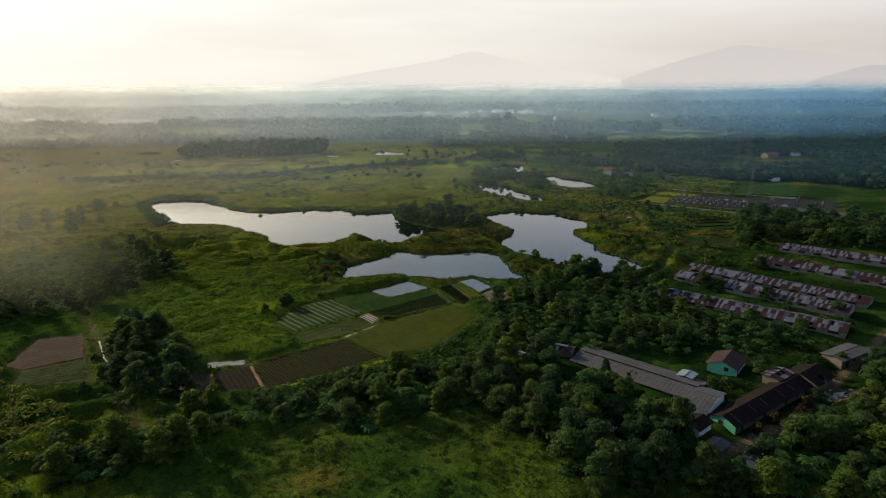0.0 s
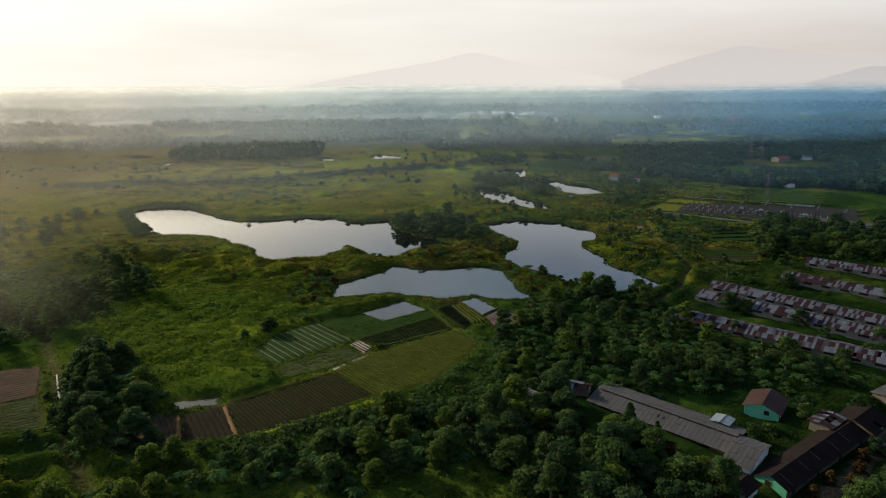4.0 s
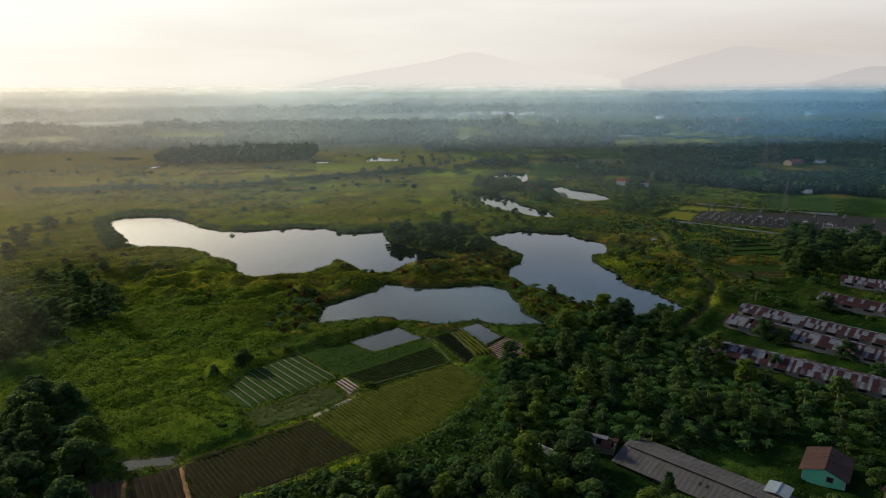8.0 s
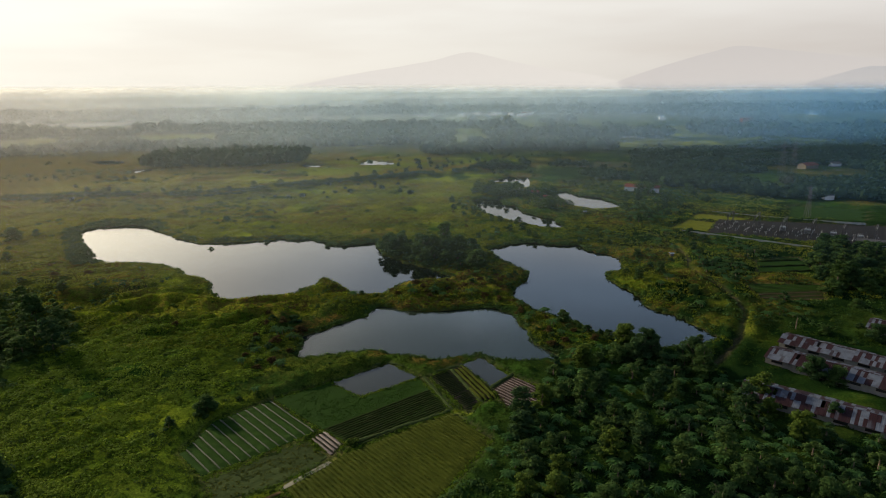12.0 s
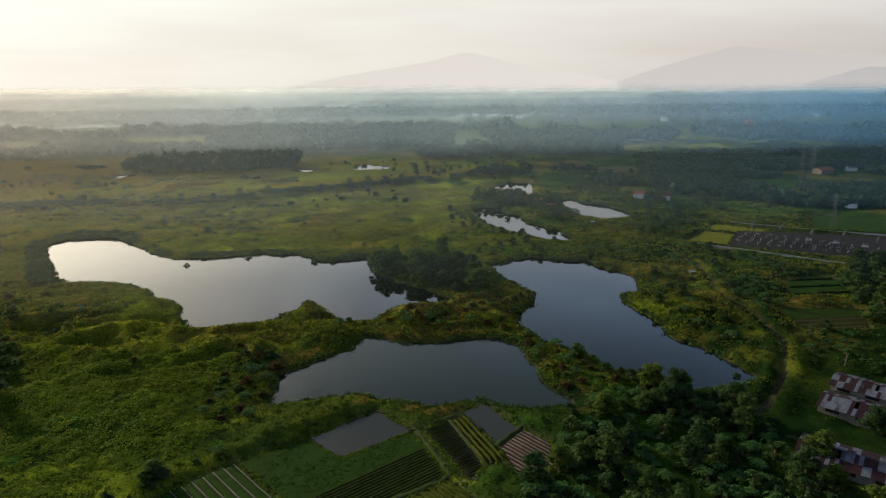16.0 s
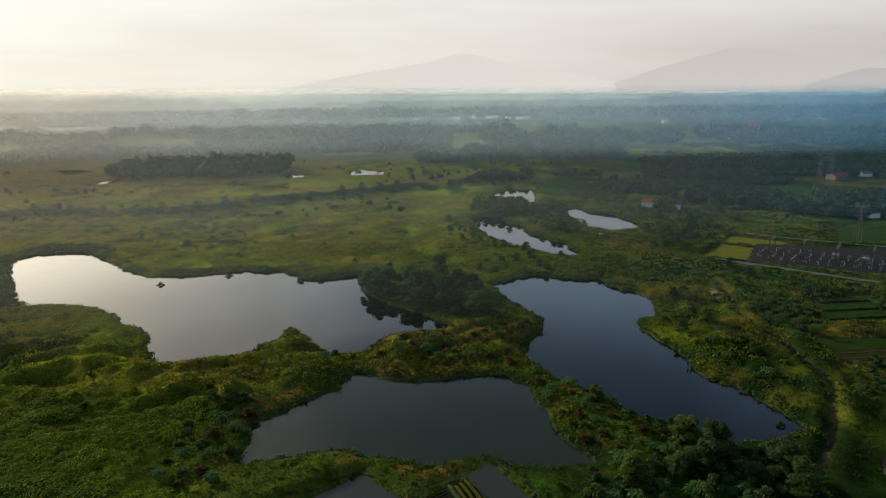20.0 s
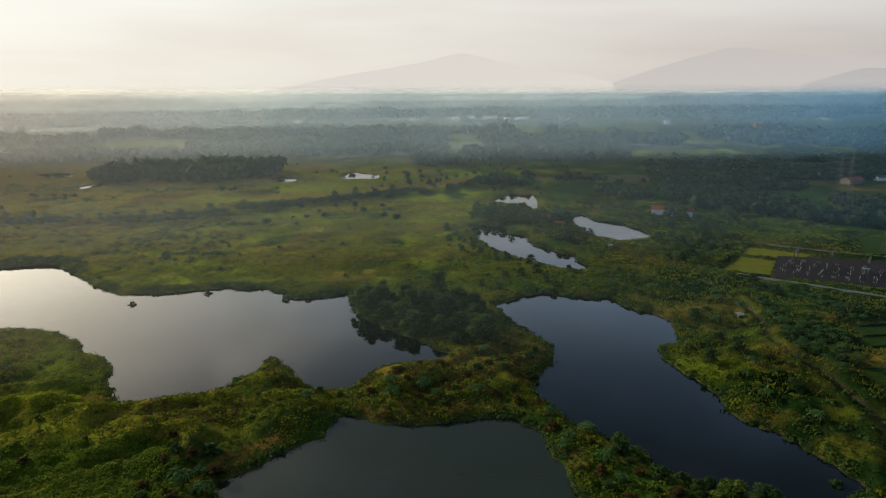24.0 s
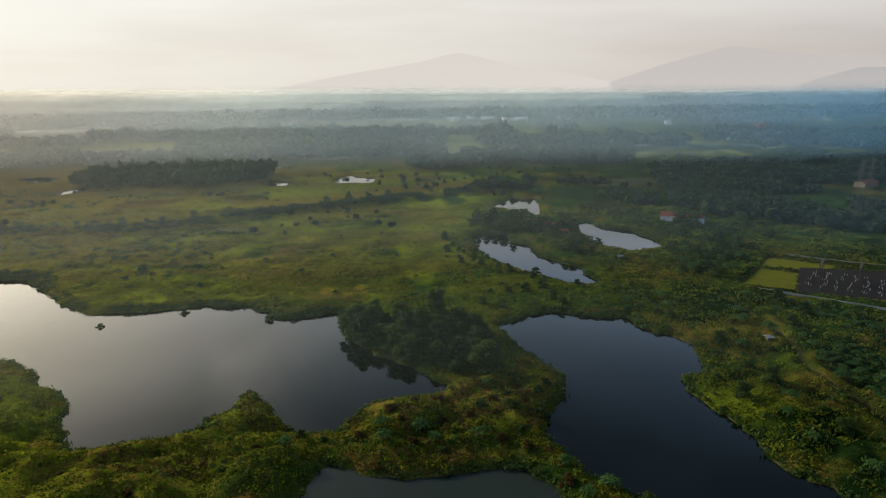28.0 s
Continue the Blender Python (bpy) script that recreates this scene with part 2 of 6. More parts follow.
def vnoise(x, y, size, seed=0):
    """Smooth noise from 0 to 1, with lumps about size metres wide."""
    u, v = np.asarray(x, float) / size, np.asarray(y, float) / size
    i, j = np.floor(u), np.floor(v)
    fu, fv = u - i, v - j
    fu, fv = fu * fu * (3 - 2 * fu), fv * fv * (3 - 2 * fv)
    a, b = lattice(i, j, seed), lattice(i + 1, j, seed)
    c, d = lattice(i, j + 1, seed), lattice(i + 1, j + 1, seed)
    return (a * (1 - fu) + b * fu) * (1 - fv) + (c * (1 - fu) + d * fu) * fv


def fbm(x, y, size, seed=0, octaves=3):
    return sum(vnoise(x, y, size / 2**o, seed + 17 * o) / 2**o for o in range(octaves)) / sum(0.5**o for o in range(octaves))


def step(a, b, v):
    t = np.clip((v - a) / (b - a), 0, 1)
    return t * t * (3 - 2 * t)


def to_line(x, y, pts, closed=False):
    """Distance from points to a polyline."""
    best = np.full(np.shape(x), 1e9)
    ends = list(zip(pts, pts[1:] + pts[:1])) if closed else list(zip(pts, pts[1:]))
    for (ax, ay), (bx, by) in ends:
        dx, dy = bx - ax, by - ay
        t = np.clip(((x - ax) * dx + (y - ay) * dy) / (dx * dx + dy * dy + 1e-9), 0, 1)
        best = np.minimum(best, np.hypot(x - ax - t * dx, y - ay - t * dy))
    return best


def inside(x, y, pts):
    hit = np.zeros(np.shape(x), bool)
    for (ax, ay), (bx, by) in zip(pts, pts[1:] + pts[:1]):
        hit ^= ((ay > y) != (by > y)) & (x < (bx - ax) * (y - ay) / (by - ay + 1e-12) + ax)
    return hit


def signed(x, y, pts):
    """Distance to an outline, negative within it."""
    x, y = np.asarray(x, float), np.asarray(y, float)
    out = np.full(x.shape, 1e3)
    px, py = [p[0] for p in pts], [p[1] for p in pts]
    near = (x > min(px) - 40) & (x < max(px) + 40) & (y > min(py) - 40) & (y < max(py) + 40)
    d = to_line(x[near], y[near], pts, True)
    out[near] = np.where(inside(x[near], y[near], pts), -d, d)
    return out


LAKES = {
    "lake_west": [(-215, 460), (-221, 475), (-216, 488), (-201, 491), (-188, 489), (-174, 476), (-152, 453), (-135, 441), (-122, 442),
                  (-109, 444), (-92, 449), (-72, 445), (-55, 432), (-47, 433), (-36, 437), (-28, 412), (-17, 395), (-6, 388), (2, 380),
                  (6, 373), (4, 368), (-15, 363), (-19, 355), (-23, 348), (-31, 347), (-37, 348), (-41, 357), (-48, 365), (-54, 375),
                  (-55, 361), (-62, 351), (-71, 345), (-91, 340), (-95, 348), (-98, 352), (-103, 364), (-110, 374), (-120, 380), (-128, 389), (-135, 396),
                  (-152, 402), (-163, 400), (-178, 404), (-189, 420)],
    "lake_south": [(-46, 283), (-48, 292), (-49, 301), (-47, 306), (-42, 310), (-36, 316), (-31, 320), (-28, 324), (-25, 333), (-21, 332),
                   (-17, 328), (-5, 327), (6, 328), (18, 329), (24, 328), (30, 321), (31, 314), (32, 302), (35, 292), (39, 288), (40, 284),
                   (38, 280), (30, 278), (18, 281), (14, 285), (6, 282), (-1, 281), (-14, 286), (-26, 288), (-38, 286)],
    "lake_east": [(27, 420), (31, 425), (39, 430), (50, 433), (65, 428), (77, 426), (81, 415), (90, 407), (92, 397), (92, 388), (89, 380),
                  (79, 374), (77, 367), (82, 351), (84, 330), (88, 323), (93, 314), (98, 305), (99, 299), (98, 296), (90, 291), (79, 288),
                  (69, 287), (68, 292), (64, 297), (52, 307), (53, 313), (48, 317), (41, 321), (37, 328), (33, 337), (31, 345), (33, 353),
                  (42, 368), (42, 379), (38, 388), (32, 402)],
    "pond_long": [(26, 560), (33, 569), (49, 565), (49, 548), (58, 537), (59, 519), (68, 504), (76, 493), (78, 472), (73, 466), (64, 468),
                  (58, 478), (49, 488), (38, 503), (31, 518), (28, 533)],
    "pond_oval": [(95, 594), (105, 600), (110, 580), (124, 570), (131, 549), (133, 538), (124, 528), (110, 524), (100, 534), (94, 551), (93, 570)],
    "pond_far": [(48, 654), (58, 668), (69, 692), (74, 679), (87, 680), (83, 649), (77, 620), (67, 619), (60, 640)],
    "paddy_pool": [(-86, 789), (-75, 825), (-45, 796), (-50, 772), (-78, 772)],
    "paddy_pool_west": [(-313, 744), (-312, 762), (-300, 766), (-293, 745), (-301, 729)],
    "paddy_pool_mid": [(-154, 782), (-143, 788), (-120, 776), (-127, 760), (-138, 764)],
    "paddy_pool_far": [(-403, 830), (-397, 852), (-356, 829), (-351, 800), (-379, 803)],
}
PLOTS = {
    "flooded_plot": [(-33, 265), (-16, 278), (-6, 268), (-23, 256)],
    "rice_plot": [(-48, 255), (-33, 265), (-22.5, 255.5), (-6, 267.5), (3, 248), (-20, 230), (-24, 232), (-31, 238)],
    "striped_plot": [(-61, 243), (-48.6, 254.5), (-31.6, 237.5), (-55, 218), (-64, 228)],
    "glossy_plot": [(-33, 234), (-30, 237.4), (-24.4, 231), (-26.5, 226)],
    "fallow_plot": [(-54, 216.5), (-34, 232.5), (-27.3, 225.3), (-36, 215.5), (-49, 208)],
    "bean_plot": [(-35, 213), (-23, 227), (3, 246.5), (13, 232), (-3, 204), (-19, 194.6)],
    "furrow_plot": [(-62, 191), (-34.5, 211), (-20, 196), (-53, 174)],
    "wet_plot": [(-73, 186), (-62.6, 190.5), (-54, 174.5), (-68, 173)],
    "ploughed_plot": [(-88, 183), (-74, 186), (-69, 172), (-85, 172)],
    "wet_strip": [(-78, 193), (-66, 195), (-65, 191.5), (-76, 189)],
    "brown_plot": [(-143, 192), (-146, 214), (-132, 218), (-121, 198), (-136, 189)],
    "grass_plot": [(-135.5, 188), (-120, 196.6), (-109, 180), (-131, 177)],
    "leek_plot": [(-3, 268), (3.7, 273), (11.7, 252), (8, 246)],
    "hedge_plot": [(4.2, 272.4), (8, 276), (16.7, 254), (12.2, 252)],
    "mirror_plot": [(7, 277), (14, 282), (22, 268.4), (16, 260.4)],
    "mulch_plot": [(16.4, 259.8), (22.7, 267.5), (29, 261), (28, 250), (19, 249)],
    "yellow_paddy": [(141, 464), (162, 488), (175, 478), (160, 455)],
    "far_paddy": [(249, 529), (292, 513), (268, 476), (227, 490)],
    "garden_plot_north": [(159, 392), (182, 397), (176, 369), (149, 370)],
    "garden_plot_south": [(137, 356), (168, 353), (158, 333), (133, 333)],
    "yellow_strip": [(165, 492), (175, 506), (200, 490), (189, 479)],
    "mist_field": [(128, 790), (214, 783), (201, 739), (156, 736), (124, 751)],
    "teal_field": [(73, 719), (103, 752), (98, 712)],
    "switchyard": [(167, 465), (181, 488), (232, 474), (288, 457), (255, 403), (160, 452)],
}
GULLY = [(82, 268), (94, 279), (106, 295), (118, 318), (121, 340), (120, 369), (119, 379), (124, 389), (128, 409), (126, 429), (123, 446)]
ROAD = [(60, 132), (76, 143), (90, 151), (104, 163), (120, 177), (157, 211), (200, 240)]
TRACK = [(-150, 250), (-135, 228), (-123, 212), (-115, 199), (-106, 188), (-96, 171), (-80, 150)]
BANK = [(-330, 575), (-216, 584), (-172, 586), (-144, 600), (-104, 631), (-51, 660), (13, 702), (40, 712)]
DIKES = [[(-35, 214), (-26, 223.5), (3, 247), (8, 245)], [(-62, 192), (-36, 212)], [(-19, 192), (-52, 171.5)]]


def shore(x, y):
    sd = np.full(np.shape(x), 1e3)
    for pts in LAKES.values():
        sd = np.minimum(sd, signed(x, y, pts))
    rag = (fbm(x, y, 7.0, 3) - 0.5) * 5.0 + (vnoise(x, y, 2.2, 9) - 0.5) * 1.4
    return sd + rag * np.clip(1 - np.abs(sd) / 25, 0, 1)


def plots_at(x, y):
    sd = np.full(np.shape(x), 1e3)
    for pts in PLOTS.values():
        sd = np.minimum(sd, signed(x, y, pts))
    return sd


def blob(x, y, cx, cy, rx, ry):
    return np.exp(-(((x - cx) / rx) ** 2 + ((y - cy) / ry) ** 2))


def hummocks(x, y):
    """Overgrown mounds of old diggings: rounded crests with hollows between."""
    where = blob(x, y, -120, 338, 75, 30) + blob(x, y, -66, 322, 34, 16) + 0.8 * blob(x, y, 0, 358, 55, 22) + 0.6 * blob(x, y, 102, 345, 22, 60) + 0.9 * blob(x, y, -125, 145, 70, 38) + 0.35 * blob(x, y, -90, 560, 260, 90)
    along, over = 0.92 * x + 0.4 * y, -0.4 * x + 0.92 * y
    crest = 1 - np.abs(2 * fbm(along * 0.55, over, 15, 24) - 1) * 2.6
    return np.clip(where, 0, 1) * (3.6 * np.clip(crest, -0.3, 1) + 2.0 * (fbm(x, y, 9, 25) - 0.5))


def far_rise(x, y):
    return step(2000, 4900, y) * (-6 - 0.0078 * x)


def height(x, y):
    x, y = np.asarray(x, float), np.asarray(y, float)
    sd, pl = shore(x, y), plots_at(x, y)
    lumps = (fbm(x, y, 26.0, 21) - 0.45) * 2.6 + (fbm(x, y, 7.0, 22) - 0.5) * 1.9 + (vnoise(x, y, 2.6, 23) - 0.5) * 0.5
    wild = step(1.0, 9.0, sd) * step(0.5, 5.0, pl)
    lumps = lumps + hummocks(x, y)
    h = 0.4 + 1.1 * step(-0.5, 4.0, sd) + 0.30 * (vnoise(x, y, 3.0, 5) - 0.5) + wild * lumps * step(5000, 600, y)
    h = np.where(sd < 0, np.maximum(-1.8, np.minimum(h, 0.35 + 0.75 * sd)), np.maximum(h, 0.3))
    h = np.where(pl < 6, 0.28 + (h - 0.28) * step(0.2, 4.0, pl), h)
    h = h + 4.2 * np.exp(-(to_line(x, y, BANK) / 9.0) ** 2) * np.where(sd > 0, 1, 0)
    h = h - 0.7 * np.exp(-(to_line(x, y, GULLY) / 1.6) ** 2) + 1.0 * np.exp(-((to_line(x, y, GULLY) - 4.0) / 2.0) ** 2) * np.where(sd > 2, 1, 0)
    dd = to_line(x, y, TRACK)
    h = np.where(dd < 3.5, 0.15 + (h - 0.15) * step(1.0, 3.5, dd), h)
    rd = to_line(x, y, ROAD)
    h = np.where(rd < 8, 0.5 + (h - 0.5) * step(3.0, 8.0, rd), h)
    return h + far_rise(x, y)


def grid_axis(lo, a, b, hi, cell, grow):
    out = list(np.arange(a, b + 1e-6, cell))
    for sign, end in ((1, hi), (-1, lo)):
        at, d, some = (out[-1] if sign > 0 else out[0]), cell, []
        while sign * (end - at) > 0:
            d *= grow
            at += sign * d
            some.append(at)
        out = out + some if sign > 0 else some[::-1] + out
    return np.array(out)


def link_mesh(name, verts, faces, mat, parent=None, smooth=False, slots=None):
    me = bpy.data.meshes.new(name)
    verts = np.asarray(verts, np.float32)
    faces = np.asarray(faces, np.int32)
    n, k = faces.shape
    me.vertices.add(len(verts))
    me.vertices.foreach_set("co", verts.ravel())
    me.loops.add(n * k)
    me.loops.foreach_set("vertex_index", faces.ravel())
    me.polygons.add(n)
    me.polygons.foreach_set("loop_start", np.arange(0, n * k, k, dtype=np.int32))
    if smooth:
        me.polygons.foreach_set("use_smooth", np.ones(n, bool))
    if slots is not None:
        me.polygons.foreach_set("material_index", np.asarray(slots, np.int32))
    me.update(calc_edges=True)
    for one in mat if isinstance(mat, list) else [mat]:
        me.materials.append(one)
    ob = new(name, me)
    ob.parent = parent
    return ob


gx = grid_axis(-5000, -160, 160, 5000, 1.6, 1.05)
gy = grid_axis(-2500, 104, 470, 5080, 1.6, 1.03)
GX, GY = np.meshgrid(gx, gy)
GZ = height(GX, GY)
ncol, nrow = len(gx), len(gy)
idx = np.arange(ncol * nrow).reshape(nrow, ncol)
quads = np.stack([idx[:-1, :-1], idx[:-1, 1:], idx[1:, 1:], idx[1:, :-1]], -1).reshape(-1, 4)
ground = link_mesh("ground", np.stack([GX, GY, GZ], -1).reshape(-1, 3), quads, GRASSLAND, smooth=True)
tagged(ground, "uneven green grassland and marsh with dry brown patches", "ground", kind="structure")

SD, PL = shore(GX, GY), plots_at(GX, GY)


def land_cover(x, y, sd, pl):
    dry = step(0.52, 0.72, fbm(x, y, 38, 31)) * 0.8 * (0.2 + 0.8 * step(290, 350, y)) + 0.9 * step(5, 0.5, np.abs(sd - 3.5)) * step(0.45, 0.6, fbm(x, y, 14, 32))
    dry = dry + blob(x, y, 105, 476, 24, 18) + 0.8 * blob(x, y, -20, 360, 30, 20) + 0.8 * step(-90, -260, x) * step(300, 420, y) + 0.9 * step(34, 12, to_line(x, y - 24, BANK)) + 0.2 * step(600, 760, y) * step(60, -60, x) + 0.7 * blob(x, y, -28, 128, 7, 5)
    dry = dry + 0.8 * blob(x, y, 20, 368, 14, 18) + 0.5 * blob(x, y, -60, 335, 25, 15) + 0.6 * blob(x, y, 103, 330, 10, 25)
    wx, wy = x + 70 * (fbm(x, y, 50, 40) - 0.5), y + 60 * (fbm(x, y, 40, 44) - 0.5)
    lush = 1.2 * step(425, 470, wy - 0.1 * wx) * step(760, 640, wy) * step(45, 0, wx) * step(-420, -200, x) + 0.3 * blob(x, y, -160, 440, 160, 90) + 0.3 * blob(x, y, -100, 370, 45, 30) + 0.45 * blob(x, y, -85, 262, 55, 65) + 0.8 * blob(x, y, -125, 140, 50, 35) + 0.6 * blob(x, y, -115, 336, 65, 24) + 0.5 * blob(x, y, 0, 358, 50, 18)
    lush = lush + 0.6 * blob(x, y, 105, 345, 25, 70) + 0.6 * blob(x, y, 0, 690, 60, 18) + 0.7 * blob(x, y, -110, 790, 240, 70) + 0.12 * blob(x, y, 10, 135, 60, 22)
    dry = dry + 0.75 * step(430, 480, y) * step(40, 0, x) * step(0.50, 0.60, fbm(x * 0.35, y * 1.6, 20, 39))
    lush = lush * step(0.30, 0.55, fbm(x, y, 22, 33)) * 1.2 + 0.5 * blob(x, y, -85, 150, 20, 14)
    dry = dry + 0.8 * blob(x, y, 107, 346, 8, 12) + 0.7 * blob(x, y, 119, 359, 6, 7)
    soil = 0.55 * np.exp(-(to_line(x, y, GULLY) / 0.8) ** 2) + step(3.6, 2.0, to_line(x, y, ROAD) + 2 * vnoise(x, y, 3, 8)) + 0.5 * step(2.2, 1.0, to_line(x, y, TRACK))
    soil = soil + 0.8 * step(0.60, 0.75, blob(x, y, 114, 166, 9, 6) + 0.3 * vnoise(x, y, 2, 6)) + 0.9 * step(-0.5, -1.2, sd) + 0.5 * step(1.5, 0.4, np.abs(pl)) 
    far = step(720, 1000, y)
    lush = lush + 0.9 * far * step(0.44, 0.52, fbm(x * 0.6, y * 1.5, 140, 34)) * step(0.30, 0.55, fbm(x, y, 60, 35))
    dry = dry * (1 - 0.7 * far) + 0.3 * far * step(0.5, 0.6, fbm(x * 0.6, y * 1.5, 90, 36))
    # darker green over the eastern side, in thickets and along some shores
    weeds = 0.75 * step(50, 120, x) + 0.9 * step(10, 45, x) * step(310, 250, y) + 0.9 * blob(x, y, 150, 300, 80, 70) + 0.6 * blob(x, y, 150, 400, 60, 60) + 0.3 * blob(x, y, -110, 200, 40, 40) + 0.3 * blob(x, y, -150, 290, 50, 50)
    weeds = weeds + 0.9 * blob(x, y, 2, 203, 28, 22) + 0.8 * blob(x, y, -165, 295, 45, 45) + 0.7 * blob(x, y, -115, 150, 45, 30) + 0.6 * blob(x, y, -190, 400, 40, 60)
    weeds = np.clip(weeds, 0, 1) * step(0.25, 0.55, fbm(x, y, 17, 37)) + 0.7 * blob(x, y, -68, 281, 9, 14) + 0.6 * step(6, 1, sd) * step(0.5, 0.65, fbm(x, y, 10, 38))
    for line in DIKES:
        lush = lush + 0.9 * step(1.2, 0.5, to_line(x, y, line))
    return [np.clip(v, 0, 1) for v in (dry, lush, soil, weeds)]


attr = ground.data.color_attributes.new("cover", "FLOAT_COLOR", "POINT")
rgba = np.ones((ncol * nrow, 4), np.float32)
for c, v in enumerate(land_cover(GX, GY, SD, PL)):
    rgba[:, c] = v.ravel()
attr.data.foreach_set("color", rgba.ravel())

# each lake is a level sheet that runs a little under its banks
corner = np.stack([GX, GY, 0 * GX], -1).reshape(-1, 3)
owner_d = np.stack([signed(GX, GY, pts) for pts in LAKES.values()])
owner = owner_d.argmin(0).ravel()
wet = (owner_d.min(0) < 5.0).ravel() & (SD < 3.0).ravel()
LAKE_LABELS = {
    "lake_west": "wide calm lake mirroring the pale sunrise sky",
    "lake_south": "calm dark pond beside the flooded vegetable plots",
    "lake_east": "deep blue still lake between overgrown green banks",
}
for n, name in enumerate(LAKES):
    keep = quads[(wet[quads].any(1)) & (owner[quads[:, 0]] == n)]
    if len(keep) == 0:
        continue
    used, flat = np.unique(keep, return_inverse=True)
    lake = link_mesh("water", corner[used], flat.reshape(-1, 4), POND_WATER if name == "lake_south" else LAKE_WATER)
    tagged(lake, LAKE_LABELS.get(name, "small still pond reflecting the pale sky"), "lake", kind="structure")

# upright sheets standing in for haze, one behind the other over the plain
def density(ob, values):
    at = ob.data.color_attributes.new("veil_share", "FLOAT_COLOR", "POINT")
    v = np.ones((values.size, 4), np.float32)
    v[:, :3] = values.reshape(-1, 1)
    at.data.foreach_set("color", v.ravel())


def sheet_quads(shape):
    i = np.arange(shape[0] * shape[1]).reshape(shape)
    return np.stack([i[:-1, :-1], i[:-1, 1:], i[1:, 1:], i[1:, :-1]], -1).reshape(-1, 4)


HAZE_SHEETS = [
    # distance, share hidden on the sunlit and on the far side, height of its foot, heights between which it thins out,
    # colours across with the sun's glow painted in
    # the two nearest sheets imitate sun glare and near haze
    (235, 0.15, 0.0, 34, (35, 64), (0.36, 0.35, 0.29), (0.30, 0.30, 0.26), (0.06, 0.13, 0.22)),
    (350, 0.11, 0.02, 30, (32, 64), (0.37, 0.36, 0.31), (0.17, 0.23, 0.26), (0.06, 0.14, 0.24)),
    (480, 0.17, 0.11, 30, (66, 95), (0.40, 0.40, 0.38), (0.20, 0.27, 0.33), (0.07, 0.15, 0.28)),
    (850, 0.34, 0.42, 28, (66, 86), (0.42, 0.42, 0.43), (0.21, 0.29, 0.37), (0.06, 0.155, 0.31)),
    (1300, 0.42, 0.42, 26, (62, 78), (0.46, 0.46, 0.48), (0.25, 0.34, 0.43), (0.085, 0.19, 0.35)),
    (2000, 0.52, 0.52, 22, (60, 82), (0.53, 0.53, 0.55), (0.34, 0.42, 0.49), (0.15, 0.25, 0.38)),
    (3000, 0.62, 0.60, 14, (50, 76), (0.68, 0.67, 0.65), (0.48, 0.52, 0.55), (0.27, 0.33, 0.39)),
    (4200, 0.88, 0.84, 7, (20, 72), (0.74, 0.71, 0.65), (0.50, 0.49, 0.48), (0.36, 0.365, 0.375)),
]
for far, west_share, east_share, foot, thins, left, mid, right in HAZE_SHEETS:
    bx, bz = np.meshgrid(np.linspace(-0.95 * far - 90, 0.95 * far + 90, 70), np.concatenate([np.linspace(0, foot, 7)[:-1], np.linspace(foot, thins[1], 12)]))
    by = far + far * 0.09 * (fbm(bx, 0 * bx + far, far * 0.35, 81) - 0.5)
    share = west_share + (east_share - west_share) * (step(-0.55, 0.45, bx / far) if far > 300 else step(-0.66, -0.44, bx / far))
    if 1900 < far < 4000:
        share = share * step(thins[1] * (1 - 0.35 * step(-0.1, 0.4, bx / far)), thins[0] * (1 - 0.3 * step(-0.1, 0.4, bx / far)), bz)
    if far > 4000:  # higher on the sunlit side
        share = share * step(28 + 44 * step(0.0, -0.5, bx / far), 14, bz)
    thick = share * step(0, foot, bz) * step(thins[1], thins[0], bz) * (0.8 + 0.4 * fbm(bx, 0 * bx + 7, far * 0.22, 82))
    bank = link_mesh("mist", np.stack([bx, by, bz + far_rise(bx, by)], -1).reshape(-1, 3), sheet_quads(bx.shape), mist_material("haze_sheet", far, left, mid, right), smooth=True)
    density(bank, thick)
    tagged(bank, "thin pale sheet standing in for haze over the plain", "mist", kind="structure")
# pooled mist, its sunward side painted brighter and warmer
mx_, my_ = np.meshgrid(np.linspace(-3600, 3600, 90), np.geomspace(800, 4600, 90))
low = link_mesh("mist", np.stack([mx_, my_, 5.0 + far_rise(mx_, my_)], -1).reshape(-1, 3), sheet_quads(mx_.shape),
                mist_material("sun_tinted_ground_mist", 0, (0.44, 0.43, 0.39), (0.36, 0.39, 0.40), (0.16, 0.24, 0.32), 0.3, False), smooth=True)
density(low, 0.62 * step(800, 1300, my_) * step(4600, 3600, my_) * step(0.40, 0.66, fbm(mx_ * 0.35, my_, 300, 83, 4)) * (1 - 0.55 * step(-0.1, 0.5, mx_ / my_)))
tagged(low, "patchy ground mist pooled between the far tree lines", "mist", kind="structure")

